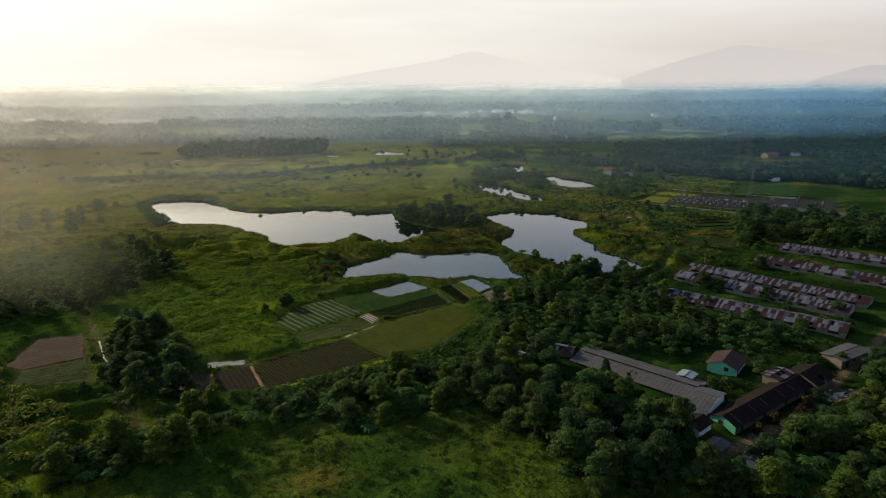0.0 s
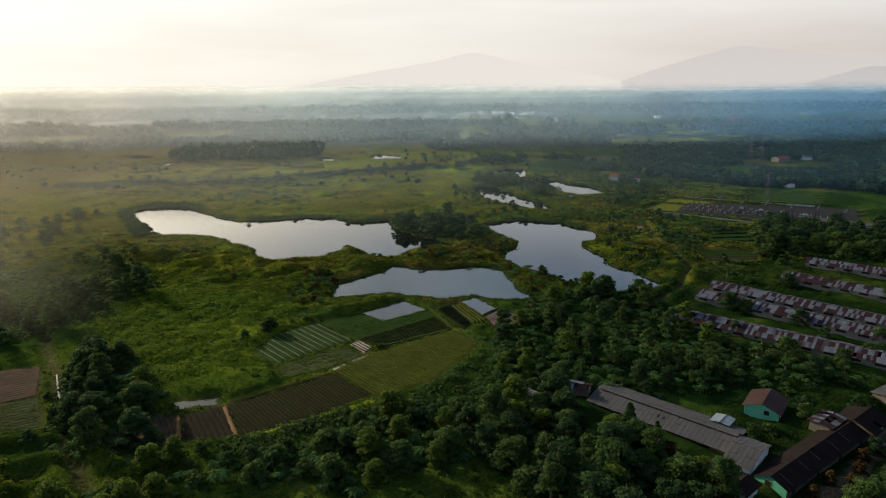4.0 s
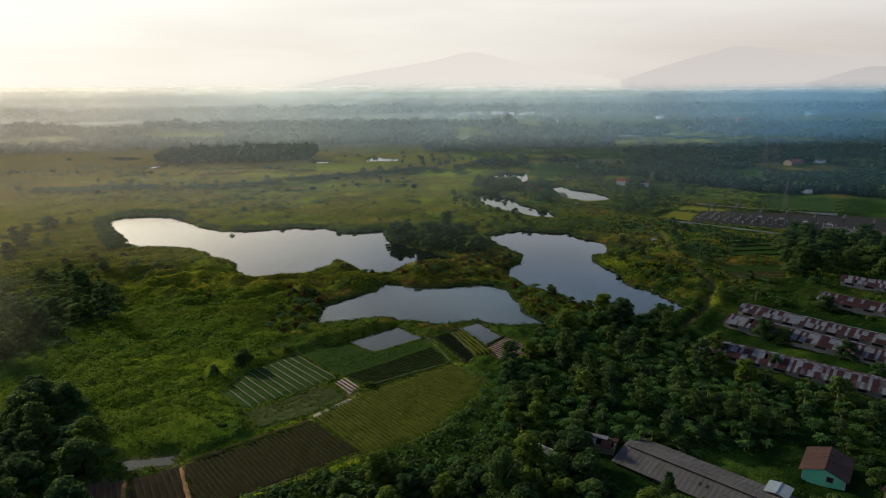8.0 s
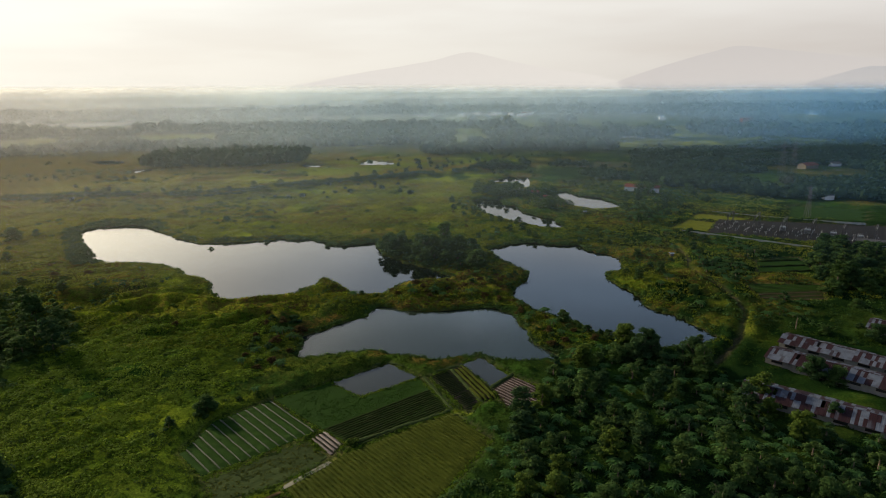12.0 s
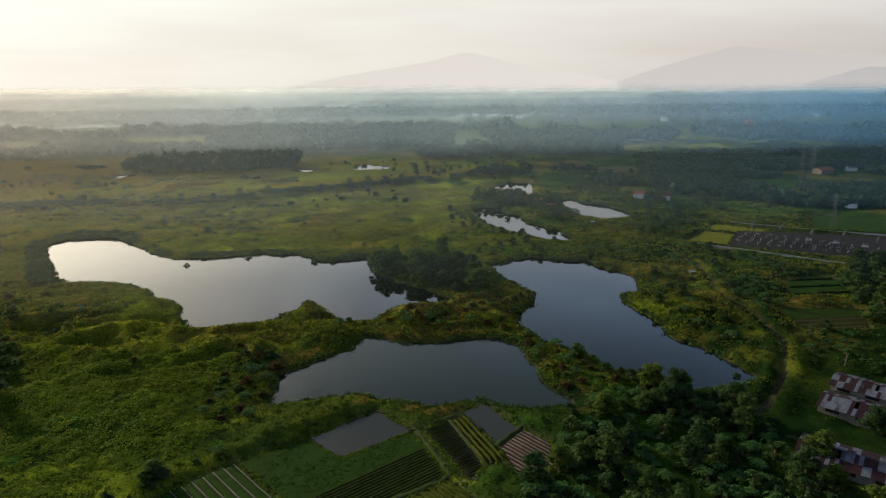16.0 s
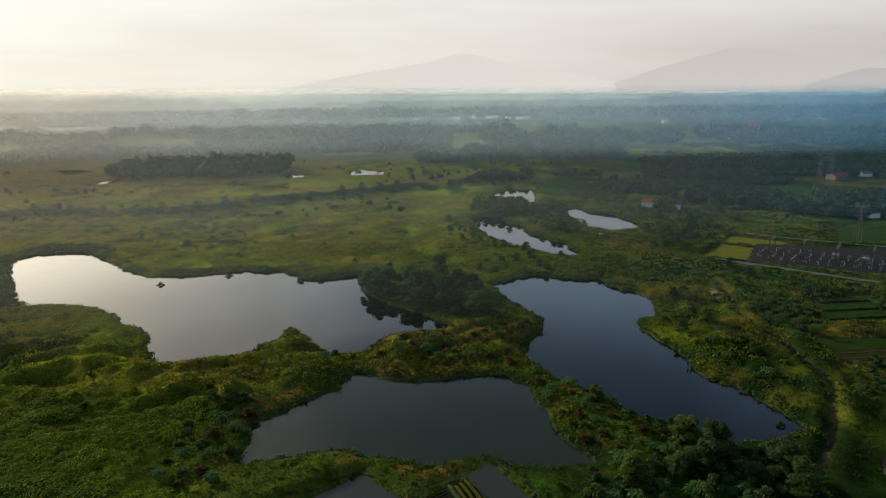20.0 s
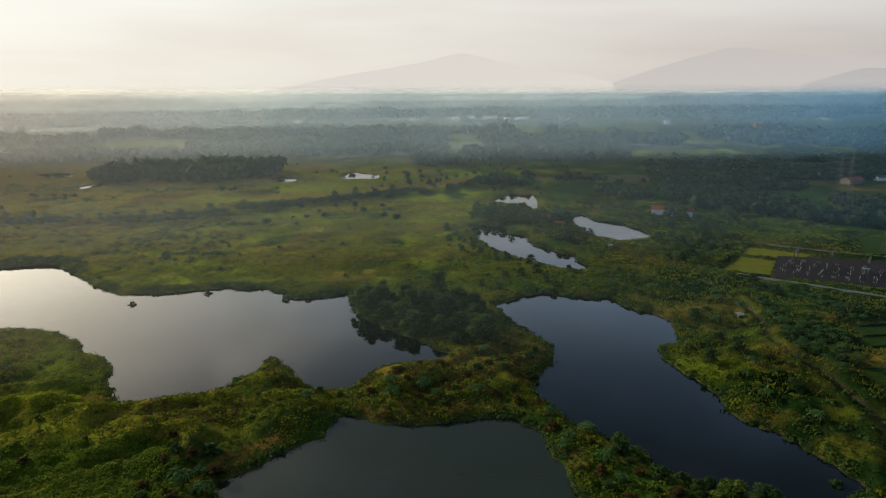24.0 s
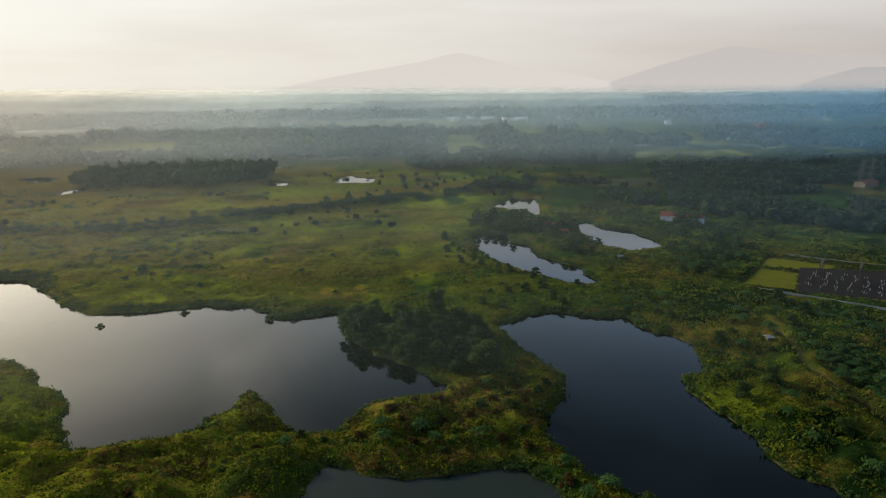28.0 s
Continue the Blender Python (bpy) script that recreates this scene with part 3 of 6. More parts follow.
# mountains on the horizon, their haze painted as glowing colour
def mountain(label, mat, profile, y):
    """A far range: its skyline rises and falls between a few summits."""
    xs = np.linspace(profile[0][0], profile[-1][0], 160)
    top = np.interp(xs, [p[0] for p in profile], [p[1] for p in profile])
    for _ in range(6):
        top[1:-1] = (top[:-2] + 2 * top[1:-1] + top[2:]) / 4
    top = top + 22 * (fbm(xs, 0 * xs, 420, 71, 4) - 0.5) * np.clip(top / 200, 0, 1)
    rows = []
    for k in range(7):
        f = k / 6
        rows.append(np.stack([xs, y - 240 * (1 - f) + 60 * fbm(xs, 0 * xs + 50 * k, 200, 72), -60 + (top + 60) * f**0.8], -1))
    rows.append(np.stack([xs, 0 * xs + y + 60, -80 + 0 * xs], -1))
    v = np.stack(rows)
    return tagged(link_mesh("backdrop", v.reshape(-1, 3), sheet_quads(v.shape[:2]), mat, smooth=True), label, "mountain", kind="structure")


HILL_PALE = hill_material("hill_painted_haze", (0.645, 0.606, 0.56), (0.625, 0.588, 0.543))
HILL_ROSE = hill_material("rosy_hill_painted_haze", (0.53, 0.495, 0.47), (0.505, 0.474, 0.452))
HILL_BLUE = hill_material("blue_hill_painted_haze", (0.46, 0.44, 0.43), (0.385, 0.385, 0.395))
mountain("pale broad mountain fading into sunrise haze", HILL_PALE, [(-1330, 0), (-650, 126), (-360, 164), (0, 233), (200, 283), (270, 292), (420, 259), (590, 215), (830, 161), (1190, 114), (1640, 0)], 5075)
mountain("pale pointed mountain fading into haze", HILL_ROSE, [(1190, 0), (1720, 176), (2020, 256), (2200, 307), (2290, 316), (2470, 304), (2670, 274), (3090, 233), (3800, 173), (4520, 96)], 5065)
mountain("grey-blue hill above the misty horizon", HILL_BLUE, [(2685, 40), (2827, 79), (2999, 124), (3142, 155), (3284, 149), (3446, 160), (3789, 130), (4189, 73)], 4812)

# ---------- parts ----------
def part(name, bm, mat, parent, label="", smooth=False):
    """Links a bmesh as one mesh under a thing or a part."""
    me = bpy.data.meshes.new(name)
    bm.to_mesh(me)
    bm.free()
    if smooth:
        for p in me.polygons:
            p.use_smooth = True
    me.materials.append(mat)
    ob = new(name, me)
    ob.parent = parent
    return tagged(ob, label)


def root(name, m, label, category, group="", kind=""):
    ob = new(name)
    ob.empty_display_size = 0.2
    ob.matrix_world = m
    return tagged(ob, label, category, group, kind)


def add_box(bm, x0, x1, y0, y1, z0, z1):
    v = [bm.verts.new(p) for p in ((x0, y0, z0), (x1, y0, z0), (x1, y1, z0), (x0, y1, z0), (x0, y0, z1), (x1, y0, z1), (x1, y1, z1), (x0, y1, z1))]
    for f in ((3, 2, 1, 0), (4, 5, 6, 7), (0, 1, 5, 4), (1, 2, 6, 5), (2, 3, 7, 6), (3, 0, 4, 7)):
        bm.faces.new([v[i] for i in f])


def boxed(*dims):
    bm = bmesh.new()
    add_box(bm, *dims)
    return bm


def add_prism(bm, poly, z0, z1):
    lo = [bm.verts.new((x, y, z0)) for x, y in poly]
    hi = [bm.verts.new((x, y, z1)) for x, y in poly]
    bm.faces.new(hi)
    bm.faces.new(lo[::-1])
    for i in range(len(poly)):
        j = (i + 1) % len(poly)
        bm.faces.new((lo[i], lo[j], hi[j], hi[i]))


def rod(bm, a, b, r0, r1=None, sides=5):
    """A tapered bar between two points."""
    a, b, r1 = Vector(a), Vector(b), r0 if r1 is None else r1
    d = (b - a).normalized()
    s = d.orthogonal().normalized()
    t = d.cross(s)
    rings = [[bm.verts.new(c + r * (math.cos(q) * s + math.sin(q) * t)) for q in (2 * math.pi * k / sides for k in range(sides))] for c, r in ((a, r0), (b, r1))]
    for k in range(sides):
        j = (k + 1) % sides
        bm.faces.new((rings[0][k], rings[0][j], rings[1][j], rings[1][k]))
    bm.faces.new(rings[0][::-1])
    bm.faces.new(rings[1])


def zat(x, y):
    return float(height(np.array([x]), np.array([y]))[0])


# ---------- crops ----------
SOIL_DARK = plain("dark_field_soil", (0.010, 0.008, 0.004), (0.020, 0.015, 0.009), 1.5, 0.95, bump=0.8, spec=0.02)
SOIL_BROWN = plain("brown_field_soil", (0.043, 0.028, 0.019), (0.080, 0.054, 0.034), 1.2, 0.95, bump=0.8, spec=0.02)
SOIL_WET = plain("wet_field_mud", (0.012, 0.012, 0.008), (0.028, 0.025, 0.017), 0.8, 0.9, bump=0.4, spec=0.02)
CROP_GREEN = plain("young_rice", (0.011, 0.031, 0.004), (0.021, 0.046, 0.006), 2.0, 0.9, bump=0.9, spec=0.02)
CROP_OLIVE = plain("bean_leaves", (0.026, 0.038, 0.004), (0.052, 0.058, 0.008), 1.2, 0.9, bump=1.0, spec=0.02)
CROP_DARK = plain("dark_crop_row", (0.012, 0.017, 0.004), (0.025, 0.031, 0.008), 2.2, 0.9, bump=1.0, spec=0.02)
CROP_YELLOW = plain("ripening_rice", (0.068, 0.079, 0.006), (0.108, 0.115, 0.009), 1.5, 0.9, bump=0.6, spec=0.02)
GRASS_PALE = plain("pale_grass", (0.024, 0.038, 0.011), (0.046, 0.058, 0.019), 0.8, 0.95, bump=0.9, spec=0.02)
MULCH = plain("silver_plastic_mulch", (0.095, 0.070, 0.060), (0.165, 0.122, 0.105), 1.0, 0.5, bump=0.3, spec=0.2)
MULCH_PALE = plain("pale_wet_furrow", (0.040, 0.046, 0.034), (0.125, 0.125, 0.100), 1.2, 0.7, bump=0.3, spec=0.08)
PATH_DRY = plain("dry_trodden_path", (0.20, 0.18, 0.13), (0.32, 0.29, 0.21), 1.5, 0.95, bump=0.5, spec=0.02)
ROW_MIX = plain("purple_brown_beds", (0.028, 0.020, 0.018), (0.055, 0.038, 0.032), 1.5, 0.9, bump=0.8, spec=0.02)


def clip_span(poly, px, py, dx, dy):
    """The stretch of a line that lies within a convex plot."""
    hits = []
    for (ax, ay), (bx, by) in zip(poly, poly[1:] + poly[:1]):
        ex, ey = bx - ax, by - ay
        den = dx * ey - dy * ex
        if abs(den) < 1e-9:
            continue
        s = ((ax - px) * ey - (ay - py) * ex) / den
        u = ((ax - px) * dy - (ay - py) * dx) / den
        if 0 <= u <= 1:
            hits.append(s)
    return (min(hits), max(hits)) if len(hits) >= 2 else None


def row_mesh(length, width, tall, rng):
    """One bed: a low ridge with a rounded, uneven back."""
    n = max(3, int(length / 1.6))
    bm = bmesh.new()
    prev = None
    for i in range(n + 1):
        u = length * i / n
        w, t, o = width * rng.uniform(0.8, 1.1), tall * rng.uniform(0.6, 1.15), rng.uniform(-0.08, 0.08) * width
        end = 0.25 if i in (0, n) else 1.0
        ring = [bm.verts.new((u, o + a * w / 2, t * b * end - 0.05)) for a, b in ((-1, 0), (-0.62, 0.8), (0, 1), (0.62, 0.8), (1, 0))]
        if prev:
            for a, b, c, d in zip(prev, prev[1:], ring[1:], ring):
                bm.faces.new((a, d, c, b))
        prev = ring
    return bm


def plot(name, outline, soil, label, rows=None, z=0.40):
    """A field plot: a level bed of soil with its crop rows as parts."""
    cx, cy = sum(p[0] for p in outline) / len(outline), sum(p[1] for p in outline) / len(outline)
    local = [(x - cx, y - cy) for x, y in outline]
    fine = []
    rng = random.Random(len(label) * 7 + int(cx))
    for (ax, ay), (bx, by) in zip(local, local[1:] + local[:1]):
        n = max(1, int(math.hypot(bx - ax, by - ay) / 3))
        fine += [(ax + (bx - ax) * i / n + rng.uniform(-0.25, 0.25), ay + (by - ay) * i / n + rng.uniform(-0.25, 0.25)) for i in range(n)]
    thing = root("field_plot", pose(cx, cy, z), label, "field", "farm plots by the ponds", "structure")
    bm = bmesh.new()
    add_prism(bm, fine, -0.6, 0.0)
    bmesh.ops.triangulate(bm, faces=[f for f in bm.faces if len(f.verts) > 4])
    part("soil_bed", bm, soil, thing)
    for mat, angle, gap, width, tall, name_, lo, hi, *late in rows or ():
        dx, dy = math.cos(radians(angle)), math.sin(radians(angle))
        offs = [-dy * x + dx * y for x, y in local]
        a, b = min(offs), max(offs)
        o = a + (b - a) * lo + gap / 2 + (late[0] if late else 0.0)
        while o < a + (b - a) * hi:
            span = clip_span(local, -dy * o, dx * o, dx, dy)
            if span and span[1] - span[0] > 1.5:
                row = part(name_, row_mesh(span[1] - span[0] - 0.6, width, tall, rng), mat, thing)
                row.matrix_local = pose(-dy * o + dx * (span[0] + 0.3), dx * o + dy * (span[0] + 0.3), 0.03, 0, 0, angle)
            o += gap
    return thing


P = PLOTS
plot("flooded", P["flooded_plot"], PADDY_WATER, "flooded square paddy of still grey water", z=0.34)
plot("rice", P["rice_plot"], CROP_GREEN, "even bright green young rice plot", [(CROP_DARK, 38, 1.0, 0.7, 0.25, "crop_row", 0.0, 0.36)])
plot("striped", P["striped_plot"], CROP_GREEN, "striped vegetable plot with pale wet furrows",
     [(MULCH_PALE, 133, 2.5, 0.34, 0.38, "furrow", 0.0, 1.0), (CROP_GREEN, 133, 2.5, 1.9, 0.35, "crop_row", 0.0, 1.0, 1.25)])
plot("glossy", P["glossy_plot"], SOIL_WET, "small plot of silver plastic-covered beds", [(MULCH, 130, 1.3, 0.8, 0.2, "mulch_row", 0.0, 1.0)])
plot("fallow", P["fallow_plot"], GRASS_PALE, "fallow strip of brown and green weeds", [(GRASS_PALE, 40, 3.2, 2.6, 0.08, "weed_strip", 0.0, 1.0)])
plot("bean", P["bean_plot"], CROP_OLIVE, "wide olive-green bean field", [(CROP_OLIVE, 130, 1.2, 1.0, 0.35, "crop_row", 0.0, 1.0)])
plot("furrow", P["furrow_plot"], SOIL_DARK, "dark field of fine planted furrows", [(CROP_DARK, 130, 1.15, 0.5, 0.4, "crop_row", 0.0, 1.0)])
plot("wet", P["wet_plot"], SOIL_WET, "wet muddy plot with sky-bright puddles", [(SOIL_DARK, 122, 1.5, 1.25, 0.16, "mud_ridge", 0.0, 1.0)])
plot("ploughed", P["ploughed_plot"], SOIL_BROWN, "ploughed brown plot with low ridges", [(SOIL_BROWN, 120, 1.3, 0.9, 0.3, "ridge", 0.0, 1.0)])
plot("wet_strip", P["wet_strip"], PADDY_WATER, "narrow strip of shallow standing water", z=0.34)
plot("brown", P["brown_plot"], SOIL_BROWN, "bare brown harvested field", [(SOIL_BROWN, 30, 1.6, 1.2, 0.10, "ridge", 0.0, 1.0)])
plot("grass", P["grass_plot"], GRASS_PALE, "mown pale green grass plot", [(GRASS_PALE, 30, 1.8, 1.5, 0.12, "grass_swath", 0.0, 1.0)])
plot("leek", P["leek_plot"], SOIL_WET, "wet beds of thin dark green crop", [(CROP_DARK, 38, 0.9, 0.5, 0.3, "crop_row", 0.0, 1.0), (ROW_MIX, 38, 1.8, 0.5, 0.25, "bed_row", 0.0, 0.5, 0.45)])
plot("hedge", P["hedge_plot"], SOIL_DARK, "narrow plot of tall yellow-green rows", [(CROP_OLIVE, 113, 1.5, 0.8, 0.8, "crop_row", 0.0, 1.0), (MULCH_PALE, 113, 4.5, 0.4, 0.1, "wet_furrow", 0.3, 0.7)])
plot("mirror", P["mirror_plot"], PADDY_WATER, "flooded plot reflecting the sky beside the pond", z=0.34)
plot("mulch", P["mulch_plot"], SOIL_DARK, "dark beds striped with brown plastic mulch", [(MULCH, 130, 1.25, 0.45, 0.22, "mulch_row", 0.0, 1.0), (ROW_MIX, 130, 1.25, 0.5, 0.3, "bed_row", 0.0, 1.0, 0.62)])
plot("yellow", P["yellow_paddy"], CROP_YELLOW, "bright yellow-green ripening paddy")
plot("far_paddy", P["far_paddy"], CROP_GREEN, "level green paddy before the dark woods")
plot("garden_north", P["garden_plot_north"], CROP_GREEN, "blue-green vegetable garden by the track", [(CROP_DARK, 5, 9.0, 1.2, 0.8, "hedge_row", 0.0, 1.0), (CROP_GREEN, 5, 1.8, 1.5, 0.12, "crop_row", 0.0, 1.0)])
plot("garden_south", P["garden_plot_south"], CROP_DARK, "dark green vegetable garden with brown weeds", [(CROP_GREEN, 5, 1.8, 1.5, 0.12, "crop_row", 0.5, 1.0), (SOIL_BROWN, 5, 4.0, 1.0, 0.2, "weed_strip", 0.0, 0.5)])
plot("yellow_strip", P["yellow_strip"], CROP_YELLOW, "narrow yellow-green paddy beside the wall")
plot("mist_field", P["mist_field"], GRASS_PALE, "wide pale paddy fields beyond the ponds", [(SOIL_BROWN, 20, 17, 1.6, 0.5, "dike", 0.0, 1.0), (SOIL_BROWN, 100, 26, 1.6, 0.5, "dike", 0.0, 1.0)])
plot("teal_field", P["teal_field"], CROP_GREEN, "small blue-green paddy by the woods")
for line in ([(-17, 279), (-6, 273), (5, 279.5), (14, 284), (18.5, 277.5), (23, 270)], [(-6, 269.5), (6, 275.5)], [(-35, 266), (-29, 271), (-17, 279.5)], [(3.8, 273.4), (12.2, 252)], [(15.2, 260.5), (23.4, 269.6)], [(-5, 268.4), (3.6, 247.6)], [(-23.4, 230.6), (3.2, 247.4)]):
    bund = root("grass_bund", pose(line[0][0], line[0][1], 0.3), "low grassy bund between the flooded plots", "bund", "plot bunds", "structure")
    brng = random.Random(int(line[0][0] * 10))
    for (ax, ay), (bx, by) in zip(line, line[1:]):
        ln = math.hypot(bx - ax, by - ay)
        seg = part("bund_bank", row_mesh(ln + 0.6, 1.5, 0.55, brng), GRASS_PALE, bund)
        seg.matrix_local = pose(ax - line[0][0], ay - line[0][1], 0, 0, 0, math.degrees(math.atan2(by - ay, bx - ax)))
for (ax, ay), (bx, by) in zip(TRACK[2:4], TRACK[3:5]):
    ux_, uy_ = (bx - ax) / math.hypot(bx - ax, by - ay), (by - ay) / math.hypot(bx - ax, by - ay)
    ditch_bm = bmesh.new()
    add_prism(ditch_bm, [(ax - uy_ * 0.25, ay + ux_ * 0.25), (ax + uy_ * 0.3, ay - ux_ * 0.3), (bx + uy_ * 0.2, by - ux_ * 0.2), (bx - uy_ * 0.3, by + ux_ * 0.3)], 0.0, 0.34)
    tagged(part("water", ditch_bm, PADDY_WATER, None), "narrow ditch of standing water between weeds", "ditch", kind="structure")
SOIL_ORANGE = plain("orange_dry_earth", (0.110, 0.060, 0.022), (0.190, 0.105, 0.042), 1.4, 0.95, bump=0.6)
for (ax, ay), (bx, by) in (((-74, 186), (-68.6, 172.6)), ((-62.8, 190.4), (-54.2, 174.6)), ((-63, 192), (-35, 212))):
    bund = root("earth_bund", pose(ax, ay, 0.36), "dry orange earth bund between the plots", "bund", "plot bunds", "structure")
    seg = part("bund_bank", row_mesh(math.hypot(bx - ax, by - ay), 1.3, 0.4, random.Random(4)), SOIL_ORANGE if ax < -62.9 or ay < 191 else GRASS_PALE, bund)
    seg.matrix_local = pose(0, 0, 0, 0, 0, math.degrees(math.atan2(by - ay, bx - ax)))
path_bm = bmesh.new()
add_prism(path_bm, [(-36.2, 213.4), (-35.2, 212.6), (-25.8, 222.6), (-26.8, 223.6)], 0.2, 0.46)
tagged(part("pavement", path_bm, PATH_DRY, None), "dry pale footpath between the plots", "footpath", kind="structure")

# ---------- plants ----------
def ico(sub):
    bm = bmesh.new()
    bmesh.ops.create_icosphere(bm, subdivisions=sub, radius=1.0)
    v = np.array([p.co[:] for p in bm.verts])
    f = np.array([[p.index for p in q.verts] for q in bm.faces])
    bm.free()
    return v, f


ICO0, ICO1 = ico(1), ico(2)


def leaf_cards(rng, centre, radii, count, size, cover=-0.35):
    """Bent leaf sprays set over a rounded mass, standing off it at all angles."""
    d = rng.normal(size=(count * 2, 3))
    d /= np.linalg.norm(d, axis=1, keepdims=True)
    d = d[d[:, 2] > cover][:count]
    n = len(d)
    base = centre + d * radii * rng.uniform(0.86, 1.12, (n, 1))
    tilt = d + rng.normal(size=(n, 3)) * 0.55 + np.array([0, 0, 0.25])
    tilt /= np.linalg.norm(tilt, axis=1, keepdims=True)
    a = np.cross(tilt, rng.normal(size=(n, 3)))
    a /= np.linalg.norm(a, axis=1, keepdims=True)
    b = np.cross(tilt, a)
    s = size * rng.uniform(0.6, 1.35, (n, 1))
    p = [base - a * s * 0.5, base + b * s * 0.55 + tilt * s * 0.10, base + a * s * 0.62 - tilt * s * 0.12, base - b * s * 0.5 + tilt * s * 0.05]
    v = np.stack(p, 1).reshape(-1, 3)
    i = np.arange(n)[:, None] * 4
    f = np.concatenate([i + [0, 1, 2], i + [0, 2, 3]])
    return v, f


def joined(pieces):
    vs, fs, o = [], [], 0
    for v, f in pieces:
        vs.append(v)
        fs.append(f + o)
        o += len(v)
    return np.concatenate(vs), np.concatenate(fs)


def crown_mesh(seed, lobes, wide, low, high, cards, size, core=ICO0):
    """A crown of leafy lobes round a few limbs, uneven and with gaps."""
    rng = np.random.default_rng(seed)
    pieces = []
    for k in range(lobes):
        f = k / max(1, lobes - 1)
        ang, rad = 2.4 * k + rng.uniform(-0.5, 0.5), wide * rng.uniform(0.25, 0.78) * (1.0 - 0.62 * f**1.6)
        r = wide * rng.uniform(0.27, 0.43) * (1.0 - 0.2 * f)
        c = np.array([math.cos(ang) * rad, math.sin(ang) * rad, low + (high - low) * (0.10 + 0.82 * f) - r * 0.2])
        radii = np.array([r, r, r * rng.uniform(0.62, 0.85)])
        v, fc = core
        bumpy = 1 + rng.uniform(-0.22, 0.12, (len(v), 1))
        pieces.append((c + v * radii * bumpy * 0.84, fc))
        pieces.append(leaf_cards(rng, c, radii, cards, size))
    return joined(pieces)


def trunk_bm(rng, tall, r, limbs, spread, low):
    bm = bmesh.new()
    lean = Vector((rng.uniform(-0.06, 0.06) * tall, rng.uniform(-0.06, 0.06) * tall, tall * low))
    rod(bm, (0, 0, -0.4), lean * 0.5, r * 1.25, r * 0.95, 7)
    rod(bm, lean * 0.5, lean, r * 0.95, r * 0.7, 7)
    for k in range(limbs):
        a = 2 * math.pi * k / limbs + rng.uniform(-0.4, 0.4)
        tip = lean + Vector((math.cos(a) * spread * rng.uniform(0.5, 0.8), math.sin(a) * spread * rng.uniform(0.5, 0.8), tall * rng.uniform(0.25, 0.45)))
        rod(bm, lean * rng.uniform(0.7, 1.0), tip, r * 0.5, r * 0.15, 5)
    return bm


CROWNS = {}


def tree_kind(seed, label, tall, wide, low, lobes, cards, size, leaf, kind="round"):
    """One tree to copy from: trunk with limbs, and crown."""
    rng = random.Random(seed)
    t = root("tree", pose(0, 0, 0), label, "tree")
    part("trunk", trunk_bm(rng, tall, 0.03 * tall + 0.05, 5, wide * 0.8, 0.45), BARK, t)
    v, f = crown_mesh(seed, lobes, wide, low * tall, tall, cards, size)
    link_mesh("crown", v, f, leaf, t)
    v, f = crown_mesh(seed + 100, lobes - 6, wide, low * tall, tall, cards // 2, size * 1.3)
    CROWNS.setdefault(kind, []).append((v, f, [LEAF, LEAF_DARK, LEAF_YELLOW].index(leaf) if leaf is not LEAF_RUST else 1, tall))
    return t


def palm_bm(rng, fronds, length, droop, wide, segs=4):
    """A head of arching fronds, each a folded blade."""
    bm = bmesh.new()
    for k in range(fronds):
        a = 2 * math.pi * k / fronds + rng.uniform(-0.3, 0.3)
        rise, ln, w = rng.uniform(0.35, 1.15), length * rng.uniform(0.75, 1.1), wide * rng.uniform(0.8, 1.2)
        out, side = Vector((math.cos(a), math.sin(a), 0)), Vector((-math.sin(a), math.cos(a), 0))
        prev = None
        for i in range(segs + 1):
            u = i / segs
            c = out * (ln * u * math.cos(rise * (1 - u * 0.4))) + Vector((0, 0, ln * (math.sin(rise) * u - droop * u * u)))
            ww = w * (0.35 + 1.3 * u * (1 - u) * 2) * (1.0 if i < segs else 0.1)
            ring = [bm.verts.new(c - side * ww - Vector((0, 0, ww * 0.3))), bm.verts.new(c), bm.verts.new(c + side * ww - Vector((0, 0, ww * 0.3)))]
            if prev:
                bm.faces.new((prev[0], prev[1], ring[1], ring[0]))
                bm.faces.new((prev[1], prev[2], ring[2], ring[1]))
            prev = ring
    return bm


STALK = plain("banana_stalk", (0.06, 0.07, 0.03), (0.14, 0.13, 0.06), 3.0, 0.8, local=True)


def banana_kind(seed, stems, tall):
    rng = random.Random(seed)
    t = root("banana_plant", pose(0, 0, 0), "clump of banana plants with broad arching leaves", "banana plant")
    some = []
    for k in range(stems):
        a, d = 2 * math.pi * k / stems, rng.uniform(0.4, 1.3)
        x, y, h = math.cos(a) * d, math.sin(a) * d, tall * rng.uniform(0.55, 0.85)
        bm = bmesh.new()
        rod(bm, (x, y, -0.4), (x * 1.2, y * 1.2, h), 0.17, 0.1, 6)
        stalk = part("stalk", bm, STALK, t)
        bm = palm_bm(rng, 9, 2.1, 0.95, 0.22)
        bmesh.ops.translate(bm, verts=bm.verts, vec=(x * 1.2, y * 1.2, h))
        bm.verts.index_update()
        some.append((np.array([v.co[:] for v in bm.verts]), np.array([[f.verts[i].index for i in tri] for f in bm.faces for tri in ((0, 1, 2), (0, 2, 3))])))
        part("leaf_head", bm, BANANA, t)
    v, f = joined(some)
    CROWNS.setdefault("banana", []).append((v, f, 4, tall))
    return t


